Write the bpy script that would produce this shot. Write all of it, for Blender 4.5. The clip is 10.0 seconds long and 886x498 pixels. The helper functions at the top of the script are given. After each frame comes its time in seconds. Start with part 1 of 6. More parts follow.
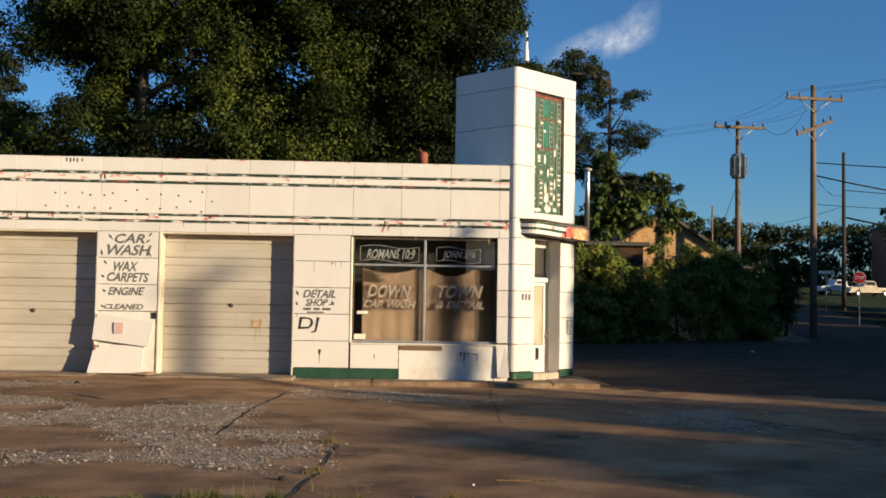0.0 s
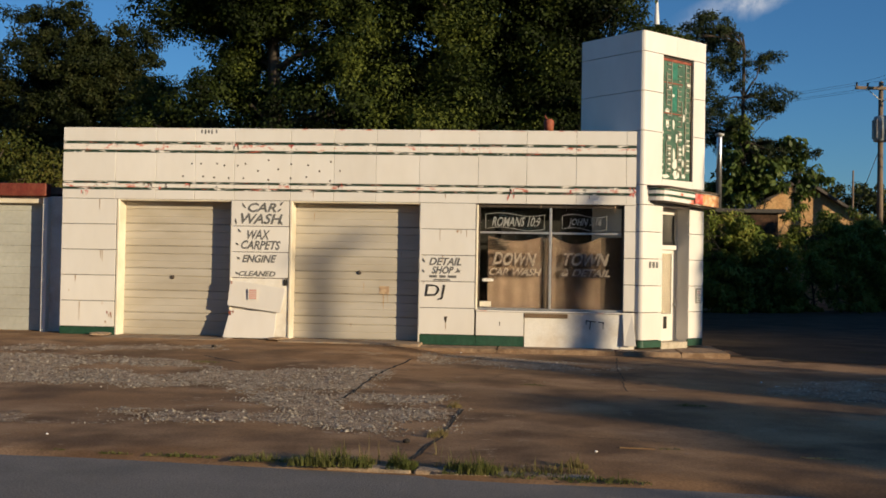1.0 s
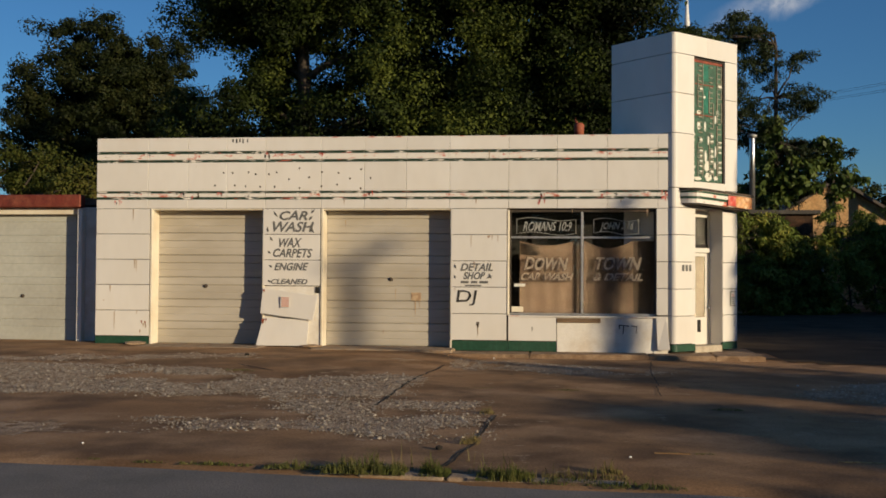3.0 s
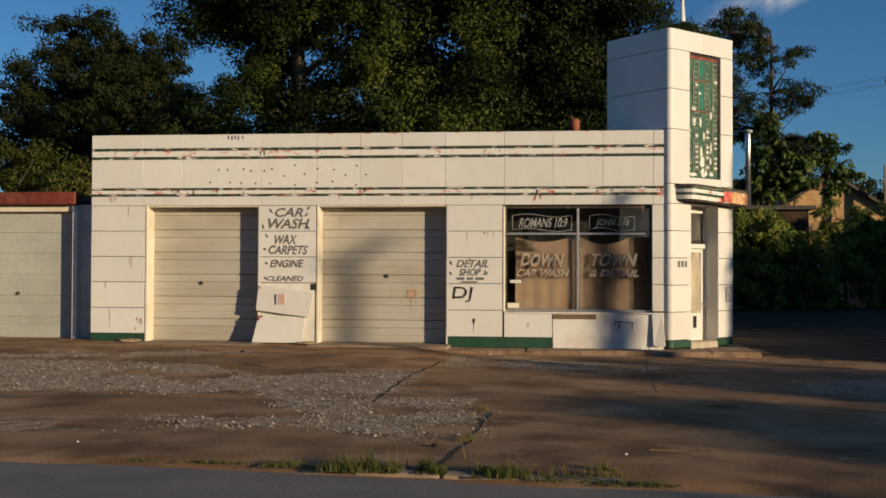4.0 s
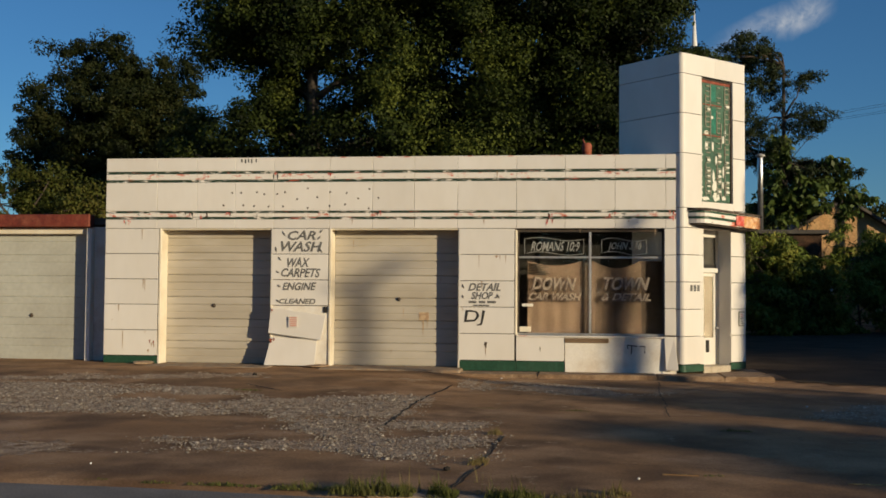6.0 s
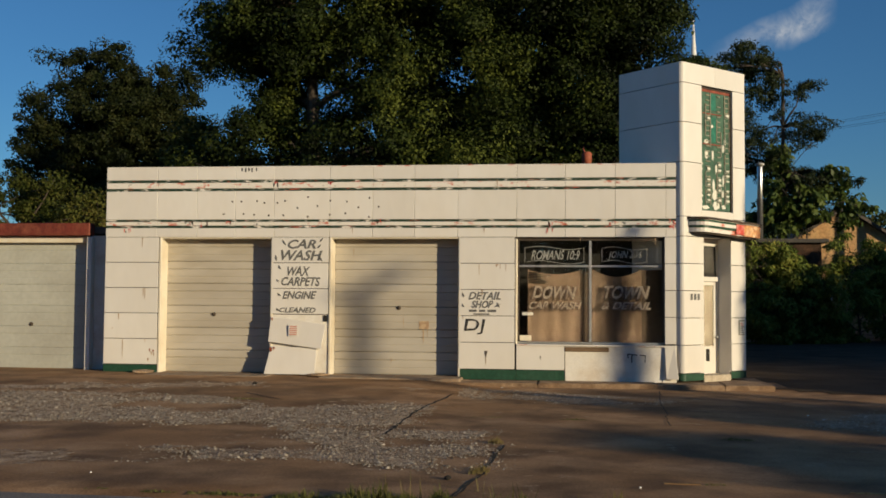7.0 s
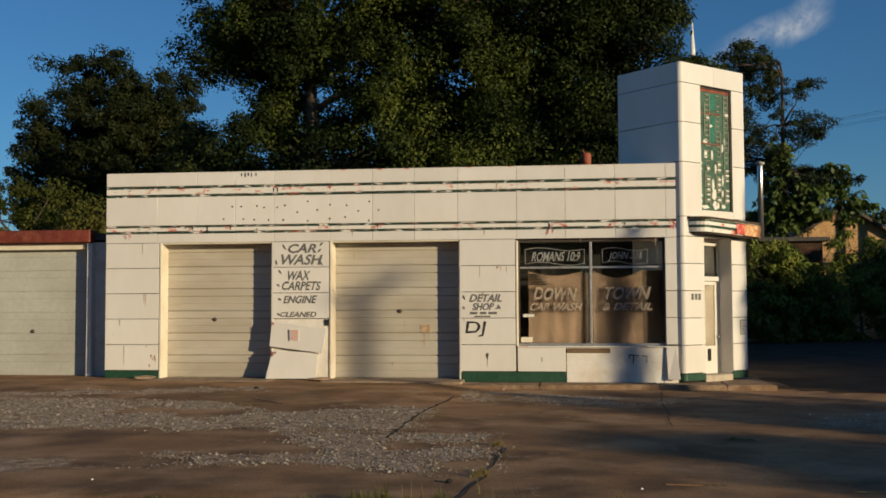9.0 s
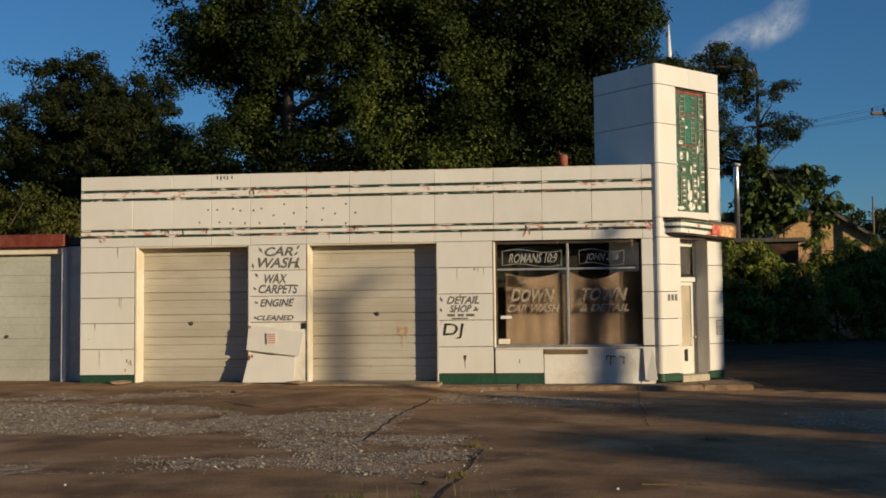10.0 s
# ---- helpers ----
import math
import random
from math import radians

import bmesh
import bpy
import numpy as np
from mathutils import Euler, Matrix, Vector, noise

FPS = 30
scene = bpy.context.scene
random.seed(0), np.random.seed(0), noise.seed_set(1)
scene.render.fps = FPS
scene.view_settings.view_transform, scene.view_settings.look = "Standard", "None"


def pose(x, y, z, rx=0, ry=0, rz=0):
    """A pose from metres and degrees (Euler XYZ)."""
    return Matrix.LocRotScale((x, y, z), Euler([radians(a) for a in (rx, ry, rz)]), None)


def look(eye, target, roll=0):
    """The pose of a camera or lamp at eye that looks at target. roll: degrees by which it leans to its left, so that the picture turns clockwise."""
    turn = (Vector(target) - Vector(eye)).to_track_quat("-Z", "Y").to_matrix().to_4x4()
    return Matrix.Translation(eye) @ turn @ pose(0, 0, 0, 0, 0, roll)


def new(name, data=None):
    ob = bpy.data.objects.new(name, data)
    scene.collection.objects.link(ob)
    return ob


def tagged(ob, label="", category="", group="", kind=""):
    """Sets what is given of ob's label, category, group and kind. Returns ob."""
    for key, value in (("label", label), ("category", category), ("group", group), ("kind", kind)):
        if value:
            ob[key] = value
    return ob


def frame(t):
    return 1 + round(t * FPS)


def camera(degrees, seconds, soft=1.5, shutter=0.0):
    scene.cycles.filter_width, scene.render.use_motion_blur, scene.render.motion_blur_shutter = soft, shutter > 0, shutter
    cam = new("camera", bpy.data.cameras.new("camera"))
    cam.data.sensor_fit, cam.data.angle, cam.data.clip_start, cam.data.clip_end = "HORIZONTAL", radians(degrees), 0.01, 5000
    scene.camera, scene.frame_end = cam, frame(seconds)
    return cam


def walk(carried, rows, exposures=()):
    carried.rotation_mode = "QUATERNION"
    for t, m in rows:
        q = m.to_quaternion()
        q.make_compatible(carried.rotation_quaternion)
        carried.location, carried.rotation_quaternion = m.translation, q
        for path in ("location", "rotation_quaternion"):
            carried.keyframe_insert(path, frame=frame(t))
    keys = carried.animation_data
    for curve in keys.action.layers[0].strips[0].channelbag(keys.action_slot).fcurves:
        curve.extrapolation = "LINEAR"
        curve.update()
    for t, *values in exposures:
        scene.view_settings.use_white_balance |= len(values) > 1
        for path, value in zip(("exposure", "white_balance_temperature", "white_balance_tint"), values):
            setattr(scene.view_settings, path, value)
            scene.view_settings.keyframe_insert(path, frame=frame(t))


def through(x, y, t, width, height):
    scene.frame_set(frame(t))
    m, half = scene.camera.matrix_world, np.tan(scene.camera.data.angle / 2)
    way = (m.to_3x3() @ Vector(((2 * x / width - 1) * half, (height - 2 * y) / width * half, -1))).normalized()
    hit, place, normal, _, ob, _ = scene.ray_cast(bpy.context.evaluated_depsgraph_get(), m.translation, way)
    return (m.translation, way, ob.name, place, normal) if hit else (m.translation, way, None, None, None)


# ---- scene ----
cam = camera(45.50, 10.0, soft=1.7)
# seconds, eye, yaw, pitch, roll
PATH = [
    (0, 4.915, -22.074, 1.561, -2.412, 2.900, -0.930),
    (0.5, 4.911, -22.154, 1.527, 1.796, 2.437, -1.518),
    (1, 4.968, -22.098, 1.542, 4.510, 1.083, -1.035),
    (1.5, 4.987, -22.072, 1.567, 5.443, 1.031, -0.298),
    (2, 4.983, -22.083, 1.550, 5.986, 1.524, -0.111),
    (2.5, 4.980, -22.081, 1.541, 6.332, 1.483, -0.393),
    (4, 4.988, -22.059, 1.560, 6.053, 1.147, -0.218),
    (4.5, 4.980, -22.069, 1.562, 6.347, 1.316, -0.291),
    (5, 4.982, -22.079, 1.548, 6.898, 1.832, -0.542),
    (5.5, 4.986, -22.086, 1.557, 6.738, 2.104, -0.436),
    (7, 4.968, -22.090, 1.555, 6.654, 2.893, -0.408),
    (7.5, 4.974, -22.087, 1.550, 7.129, 2.755, -0.535),
    (8, 4.989, -22.081, 1.562, 7.392, 2.764, -0.450),
    (8.5, 4.996, -22.084, 1.560, 7.181, 2.935, 0.118),
    (9, 4.992, -22.080, 1.561, 6.765, 3.025, 0.240),
    (9.5, 4.994, -22.086, 1.547, 6.085, 2.921, 0.287),
    (10, 5.030, -22.061, 1.548, 5.648, 3.172, 0.625),
]
walk(cam, [(t, pose(x, y, z, 90 + p, r, a)) for t, x, y, z, a, p, r in PATH],
     exposures=[(t, e, 6900, g) for t, e, g in ((0, 0.47, 10), (0.5, 0.35, 9.5), (1.0, 0.18, 9), (1.6, 0.03, 9), (2.2, -0.10, 9), (5.0, -0.11, 8), (7.0, -0.12, 6), (10, -0.13, 6))])

# ---------------------------------------------------------------- light
SUN_AZ, SUN_EL = 125.0, 9.5        # clockwise from +y; degrees above the horizon
sun_to = Vector((math.sin(radians(SUN_AZ)) * math.cos(radians(SUN_EL)), math.cos(radians(SUN_AZ)) * math.cos(radians(SUN_EL)), math.sin(radians(SUN_EL))))
sun_data = bpy.data.lights.new("sun", "SUN")
sun_data.energy, sun_data.angle, sun_data.color = 5.0, radians(0.6), (1.0, 0.82, 0.57)
sun = new("sun", sun_data)
sun.matrix_world = look(sun_to * 60, (0, 0, 0))

world = bpy.data.worlds.new("sky")
scene.world = world
world.use_nodes = True
wn, wl = world.node_tree.nodes, world.node_tree.links
wn.clear()
w_out = wn.new("ShaderNodeOutputWorld")
w_bg = wn.new("ShaderNodeBackground")
sky = wn.new("ShaderNodeTexSky")
sky.sky_type, sky.sun_disc = "NISHITA", False
sky.sun_elevation, sky.sun_rotation = radians(SUN_EL), radians(SUN_AZ)
sky.air_density, sky.dust_density, sky.ozone_density = 1.0, 0.0, 6.2
w_bg.inputs["Strength"].default_value = 0.112


def math_node(nodes, links, op, a, b=None, c=None):
    n = nodes.new("ShaderNodeMath")
    n.operation = op
    for k, v in enumerate((a, b, c)):
        if v is None:
            continue
        if isinstance(v, (int, float)):
            n.inputs[k].default_value = v
        else:
            links.new(v, n.inputs[k])
    return n.outputs[0]


# a wisp of cloud: a slanting streak in the sky's directions
w_co = wn.new("ShaderNodeTexCoord")
w_sep = wn.new("ShaderNodeSeparateXYZ")
wl.new(w_co.outputs["Generated"], w_sep.inputs[0])
w_noise = wn.new("ShaderNodeTexNoise")
w_noise.inputs["Scale"].default_value, w_noise.inputs["Detail"].default_value = 22.0, 6.0
wl.new(w_co.outputs["Generated"], w_noise.inputs["Vector"])
wx, wy, wz = w_sep.outputs
wob = math_node(wn, wl, "MULTIPLY_ADD", w_noise.outputs["Fac"], 0.030, -0.015)
along = math_node(wn, wl, "MULTIPLY_ADD", wx, 11.2, -1.52)                 # 0 at the low end, 1 at the high end
line = math_node(wn, wl, "MULTIPLY_ADD", wx, 0.40, 0.1695)                 # height of the streak's axis
off = math_node(wn, wl, "ABSOLUTE", math_node(wn, wl, "ADD", math_node(wn, wl, "SUBTRACT", wz, line), wob))
width = math_node(wn, wl, "MULTIPLY_ADD", along, 0.004, 0.017)
core = math_node(wn, wl, "SUBTRACT", 1.0, math_node(wn, wl, "DIVIDE", off, width))
core.node.use_clamp = True
ends = wn.new("ShaderNodeMapRange")
ends.interpolation_type = "SMOOTHSTEP"
wl.new(along, ends.inputs["Value"])
ends.inputs["From Min"].default_value, ends.inputs["From Max"].default_value = -0.25, 0.55
stop = wn.new("ShaderNodeMapRange")
wl.new(along, stop.inputs["Value"])
stop.inputs["From Min"].default_value, stop.inputs["From Max"].default_value = 1.10, 0.98
front = math_node(wn, wl, "GREATER_THAN", wy, 0.0)
mask = math_node(wn, wl, "MULTIPLY", math_node(wn, wl, "MULTIPLY", core, ends.outputs[0]), math_node(wn, wl, "MULTIPLY", stop.outputs[0], front))
mask = math_node(wn, wl, "MULTIPLY", math_node(wn, wl, "MULTIPLY", mask, w_noise.outputs["Fac"]), 1.15)
w_fine = wn.new("ShaderNodeTexNoise")
w_fine.inputs["Scale"].default_value, w_fine.inputs["Detail"].default_value, w_fine.inputs["Roughness"].default_value = 38.0, 8.0, 0.62
w_fine.inputs["Distortion"].default_value = 0.6
wl.new(w_co.outputs["Generated"], w_fine.inputs["Vector"])
w_tear = wn.new("ShaderNodeMapRange")
w_tear.inputs["From Min"].default_value, w_tear.inputs["From Max"].default_value = 0.36, 0.62
w_tear.inputs["To Min"].default_value, w_tear.inputs["To Max"].default_value = 0.12, 1.15
wl.new(w_fine.outputs["Fac"], w_tear.inputs["Value"])
mask = math_node(wn, wl, "MULTIPLY", mask, w_tear.outputs[0])
w_mix = wn.new("ShaderNodeMixRGB")
wl.new(mask, w_mix.inputs["Fac"])
wl.new(sky.outputs[0], w_mix.inputs["Color1"])
w_mix.inputs["Color2"].default_value = (4.6, 4.9, 5.6, 1)
wl.new(w_mix.outputs[0], w_bg.inputs["Color"])
wl.new(w_bg.outputs[0], w_out.inputs["Surface"])


# ---------------------------------------------------------------- materials
def material(name, base, rough=0.6, metal=0.0, tones=(), scale=3.0, fine=40.0, bump=0.15, spots=None, jitter=0.0, spec=0.4, stretch=(1, 1, 1), fine_var=0.25, island=0.0):
    """Procedural surface: base colour, other tones mixed in by coarse noise, fine grain, bump, and spots = (colour, amount, scale)."""
    m = bpy.data.materials.new(name)
    m.use_nodes = True
    n, l = m.node_tree.nodes, m.node_tree.links
    b = n["Principled BSDF"]
    b.inputs["Roughness"].default_value, b.inputs["Metallic"].default_value = rough, metal
    b.inputs["Specular IOR Level"].default_value = spec
    geo = n.new("ShaderNodeNewGeometry")
    mp = n.new("ShaderNodeMapping")
    mp.inputs["Scale"].default_value = stretch
    l.new(geo.outputs["Position"], mp.inputs["Vector"])
    col = None
    rgb = n.new("ShaderNodeRGB")
    rgb.outputs[0].default_value = (*base, 1)
    col = rgb.outputs[0]
    for k, tone in enumerate(tones):
        t = n.new("ShaderNodeTexNoise")
        t.inputs["Scale"].default_value, t.inputs["Detail"].default_value = scale * (1 + 0.9 * k), 6.0
        off = n.new("ShaderNodeVectorMath")
        off.inputs[1].default_value = (13.7 * (k + 1), 5.1 * k, 2.3)
        l.new(mp.outputs[0], off.inputs[0])
        l.new(off.outputs[0], t.inputs["Vector"])
        r = n.new("ShaderNodeMapRange")
        r.inputs["From Min"].default_value, r.inputs["From Max"].default_value = 0.42, 0.68
        l.new(t.outputs["Fac"], r.inputs["Value"])
        mix = n.new("ShaderNodeMixRGB")
        l.new(r.outputs[0], mix.inputs["Fac"])
        l.new(col, mix.inputs["Color1"])
        mix.inputs["Color2"].default_value = (*tone, 1)
        col = mix.outputs[0]
    f = n.new("ShaderNodeTexNoise")
    f.inputs["Scale"].default_value, f.inputs["Detail"].default_value = fine, 5.0
    l.new(mp.outputs[0], f.inputs["Vector"])
    fr = n.new("ShaderNodeMapRange")
    fr.inputs["From Min"].default_value, fr.inputs["From Max"].default_value = 0.3, 0.7
    fr.inputs["To Min"].default_value, fr.inputs["To Max"].default_value = 1 - fine_var, 1 + fine_var
    l.new(f.outputs["Fac"], fr.inputs["Value"])
    mul = n.new("ShaderNodeMixRGB")
    mul.blend_type = "MULTIPLY"
    mul.inputs["Fac"].default_value = 1.0
    l.new(col, mul.inputs["Color1"])
    l.new(fr.outputs[0], mul.inputs["Color2"])
    col = mul.outputs[0]
    if jitter:
        info = n.new("ShaderNodeObjectInfo")
        jr = n.new("ShaderNodeMapRange")
        jr.inputs["To Min"].default_value, jr.inputs["To Max"].default_value = 1 - jitter, 1.0
        l.new(info.outputs["Random"], jr.inputs["Value"])
        jm = n.new("ShaderNodeMixRGB")
        jm.blend_type = "MULTIPLY"
        jm.inputs["Fac"].default_value = 1.0
        l.new(col, jm.inputs["Color1"])
        l.new(jr.outputs[0], jm.inputs["Color2"])
        col = jm.outputs[0]
    if island:
        ir = n.new("ShaderNodeMapRange")
        ir.inputs["To Min"].default_value, ir.inputs["To Max"].default_value = 1 - island, 1.0 + 0.3 * island
        l.new(geo.outputs["Random Per Island"], ir.inputs["Value"])
        im = n.new("ShaderNodeMixRGB")
        im.blend_type = "MULTIPLY"
        im.inputs["Fac"].default_value = 1.0
        l.new(col, im.inputs["Color1"])
        l.new(ir.outputs[0], im.inputs["Color2"])
        col = im.outputs[0]
    for tone, amount, sc in (spots or ()):
        t = n.new("ShaderNodeTexNoise")
        t.inputs["Scale"].default_value, t.inputs["Detail"].default_value = sc, 8.0
        t.inputs["Roughness"].default_value = 0.7
        off = n.new("ShaderNodeVectorMath")
        off.inputs[1].default_value = (sc * 3.1, 7.7, sc)
        l.new(mp.outputs[0], off.inputs[0])
        l.new(off.outputs[0], t.inputs["Vector"])
        r = n.new("ShaderNodeMapRange")
        r.inputs["From Min"].default_value, r.inputs["From Max"].default_value = 1 - amount, 1 - amount + 0.06
        l.new(t.outputs["Fac"], r.inputs["Value"])
        mix = n.new("ShaderNodeMixRGB")
        l.new(r.outputs[0], mix.inputs["Fac"])
        l.new(col, mix.inputs["Color1"])
        mix.inputs["Color2"].default_value = (*tone, 1)
        col = mix.outputs[0]
    l.new(col, b.inputs["Base Color"])
    if bump:
        bp = n.new("ShaderNodeBump")
        bp.inputs["Strength"].default_value, bp.inputs["Distance"].default_value = bump, 0.02
        l.new(f.outputs["Fac"], bp.inputs["Height"])
        l.new(bp.outputs[0], b.inputs["Normal"])
    return m


def leaf_material(name, tones, rough=0.6, through=0.2, mass=1.8, size=0.55):
    """Leaves: colour differs from leaf to leaf and from clump to clump; some light passes through."""
    m = bpy.data.materials.new(name)
    m.use_nodes = True
    n, l = m.node_tree.nodes, m.node_tree.links
    b = n["Principled BSDF"]
    b.inputs["Roughness"].default_value = rough
    b.inputs["Specular IOR Level"].default_value = 0.12
    geo = n.new("ShaderNodeNewGeometry")
    ramp = n.new("ShaderNodeValToRGB")
    ramp.color_ramp.elements[0].color, ramp.color_ramp.elements[1].color = (*tones[0], 1), (*tones[-1], 1)
    for k, tone in enumerate(tones[1:-1]):
        ramp.color_ramp.elements.new((k + 1) / (len(tones) - 1)).color = (*tone, 1)
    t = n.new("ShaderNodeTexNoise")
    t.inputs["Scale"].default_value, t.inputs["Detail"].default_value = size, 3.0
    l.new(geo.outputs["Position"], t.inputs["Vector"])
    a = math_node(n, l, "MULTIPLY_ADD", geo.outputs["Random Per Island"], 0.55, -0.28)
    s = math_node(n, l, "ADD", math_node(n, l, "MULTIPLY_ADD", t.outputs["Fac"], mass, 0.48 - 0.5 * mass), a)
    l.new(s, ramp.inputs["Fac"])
    l.new(ramp.outputs[0], b.inputs["Base Color"])
    tr = n.new("ShaderNodeBsdfTranslucent")
    l.new(ramp.outputs[0], tr.inputs["Color"])
    mix = n.new("ShaderNodeMixShader")
    mix.inputs[0].default_value = through
    l.new(b.outputs[0], mix.inputs[1])
    l.new(tr.outputs[0], mix.inputs[2])
    l.new(mix.outputs[0], n["Material Output"].inputs["Surface"])
    return m


WHITE = (0.74, 0.71, 0.655)
m_enamel = material("white_enamel", WHITE, 0.32, tones=((0.71, 0.67, 0.61), (0.76, 0.735, 0.69)), scale=0.7, fine=5, bump=0.012, jitter=0.08, fine_var=0.02, spots=(((0.46, 0.34, 0.23), 0.295, 2.6), ((0.18, 0.12, 0.08), 0.275, 7.0)), stretch=(1, 1, 0.45))
m_stucco = material("patched_stucco", (0.73, 0.69, 0.61), 0.85, tones=((0.64, 0.57, 0.48), (0.77, 0.74, 0.68)), scale=2.0, fine=30, bump=0.12, spots=(((0.35, 0.25, 0.17), 0.30, 4.0),), fine_var=0.05)
m_core = material("dark_backing", (0.05, 0.042, 0.035), 0.9, tones=((0.10, 0.07, 0.05),), scale=3, fine=20)
m_groove = material("peeling_green_stripe", (0.020, 0.045, 0.028), 0.6, fine=30, bump=0.2, spots=(((0.74, 0.70, 0.64), 0.455, 4.2), ((0.12, 0.06, 0.035), 0.40, 3.0), ((0.50, 0.10, 0.06), 0.40, 2.1)), stretch=(1, 1, 3.0))
m_stripe = material("chipped_white_stripe", (0.76, 0.72, 0.66), 0.45, fine=20, bump=0.1, fine_var=0.07, spots=(((0.60, 0.17, 0.11), 0.44, 2.6), ((0.04, 0.05, 0.035), 0.38, 6.0)), stretch=(1, 1, 2.5))
m_green = material("dark_green_enamel", (0.016, 0.062, 0.036), 0.45, tones=((0.03, 0.08, 0.05),), scale=2, fine=15, bump=0.05, spots=(((0.55, 0.50, 0.43), 0.30, 5.0),))
m_jamb = material("cream_jamb_paint", (0.74, 0.68, 0.55), 0.6, tones=((0.62, 0.54, 0.41),), scale=1.2, fine=8, bump=0.03, fine_var=0.04, spots=(((0.25, 0.13, 0.06), 0.30, 3.5),))
m_door = material("cream_door_paint", (0.47, 0.425, 0.35), 0.62, tones=((0.40, 0.355, 0.28), (0.52, 0.48, 0.41)), scale=0.7, fine=6, bump=0.02, jitter=0.10, fine_var=0.03, stretch=(0.5, 1, 1.4), spots=(((0.36, 0.24, 0.13), 0.29, 2.2),))
m_door2 = material("white_door_paint", (0.46, 0.465, 0.41), 0.62, tones=((0.39, 0.385, 0.335),), scale=0.9, fine=12, bump=0.06, jitter=0.08, fine_var=0.06)
m_metal = material("grey_aluminium", (0.55, 0.55, 0.54), 0.4, 0.7, tones=((0.42, 0.41, 0.40),), scale=6, fine=40, bump=0.05)
m_rust = material("rusted_red_metal", (0.26, 0.055, 0.032), 0.7, tones=((0.16, 0.03, 0.02), (0.36, 0.12, 0.06)), scale=2, fine=25, bump=0.2)
m_fascia = material("dark_red_fascia", (0.17, 0.032, 0.02), 0.75, tones=((0.10, 0.02, 0.014), (0.24, 0.07, 0.04)), scale=2, fine=25, bump=0.2)
m_paint = material("grey_sign_paint", (0.13, 0.13, 0.125), 0.7, fine=30, fine_var=0.35, bump=0, spots=(((0.6, 0.57, 0.5), 0.36, 14.0),))
m_black = material("black_spray_paint", (0.03, 0.03, 0.03), 0.6, fine=30, bump=0)
m_winpaint = material("white_window_paint", (0.64, 0.64, 0.60), 0.7, fine=25, bump=0, fine_var=0.25)
# white paint darkened to grey: the shade on the glass is in its colour
m_glasspaint = material("white_glass_paint_with_shade_in_colour", (0.30, 0.30, 0.275), 0.8, fine=25, bump=0, fine_var=0.3)
m_strokeshade = material("dark_brown_window_paint", (0.085, 0.060, 0.045), 0.8, fine=18, bump=0, fine_var=0.3, spots=(((0.15, 0.10, 0.07), 0.48, 6.0),))
m_fadepaint = material("faded_tan_window_paint", (0.33, 0.27, 0.20), 0.7, fine=18, bump=0, fine_var=0.35, spots=(((0.18, 0.125, 0.085), 0.46, 7.0),))
m_paper = material("brown_window_paper", (0.19, 0.128, 0.090), 0.9, tones=((0.155, 0.10, 0.07), (0.21, 0.145, 0.103)), scale=1.2, fine=20, bump=0.1, fine_var=0.1)
m_paper_dark = material("dark_brown_board", (0.075, 0.052, 0.038), 0.9, tones=((0.06, 0.042, 0.03),), scale=2, fine=20, bump=0.1)
# near-black colour that stands for lack of light indoors
m_dark = material("near_black_unlit_tone", (0.02, 0.018, 0.016), 0.9, fine=10, bump=0)
m_wood = material("weathered_wood", (0.20, 0.13, 0.075), 0.85, tones=((0.13, 0.085, 0.05),), scale=3, fine=30, bump=0.4, stretch=(0.3, 1, 4))
m_concrete = material("stained_concrete", (0.23, 0.145, 0.085), 0.9, tones=((0.14, 0.085, 0.05), (0.34, 0.24, 0.155)), scale=2.5, fine=45, bump=0.35, spots=(((0.10, 0.07, 0.05), 0.33, 3.0),))
m_palestep = material("pale_worn_concrete", (0.46, 0.40, 0.31), 0.9, tones=((0.36, 0.30, 0.22),), scale=4, fine=40, bump=0.2)
m_roof = material("tar_roof", (0.06, 0.055, 0.05), 0.9, tones=((0.10, 0.09, 0.08),), scale=1.5, fine=20)
m_orange = material("rusty_orange_patch", (0.62, 0.30, 0.10), 0.6, tones=((0.75, 0.55, 0.35), (0.45, 0.16, 0.06)), scale=6, fine=30, bump=0.2)
m_red = material("flaking_red_paint", (0.55, 0.06, 0.04), 0.55, tones=((0.70, 0.30, 0.25),), scale=9, fine=30, bump=0.1)
m_chip = material("green_sign_enamel", (0.045, 0.115, 0.07), 0.5, tones=((0.07, 0.15, 0.10), (0.03, 0.075, 0.05)), scale=4, fine=20, bump=0.1, spots=(((0.30, 0.12, 0.06), 0.30, 6.0),))
m_brightgreen = material("bright_green_enamel", (0.025, 0.17, 0.11), 0.4, tones=((0.02, 0.12, 0.075),), scale=3, fine=15, bump=0.05)
m_flake = material("leftover_white_paint", (0.70, 0.68, 0.60), 0.6, fine=25, bump=0.05, fine_var=0.12)
m_doorpaper = material("grey_tan_door_paper", (0.17, 0.145, 0.115), 0.9, tones=((0.13, 0.105, 0.08),), scale=2, fine=12, bump=0.05, fine_var=0.1)
m_stain = material("brown_rust_stain", (0.48, 0.35, 0.22), 0.7, tones=((0.32, 0.20, 0.12),), scale=9, fine=30, bump=0, fine_var=0.2)
m_dull = material("dull_green_grey_enamel", (0.25, 0.27, 0.21), 0.6, tones=((0.28, 0.22, 0.16),), scale=8, fine=20, bump=0.1)
m_sticker = material("faded_red_notice", (0.55, 0.24, 0.19), 0.7, fine=60, bump=0)

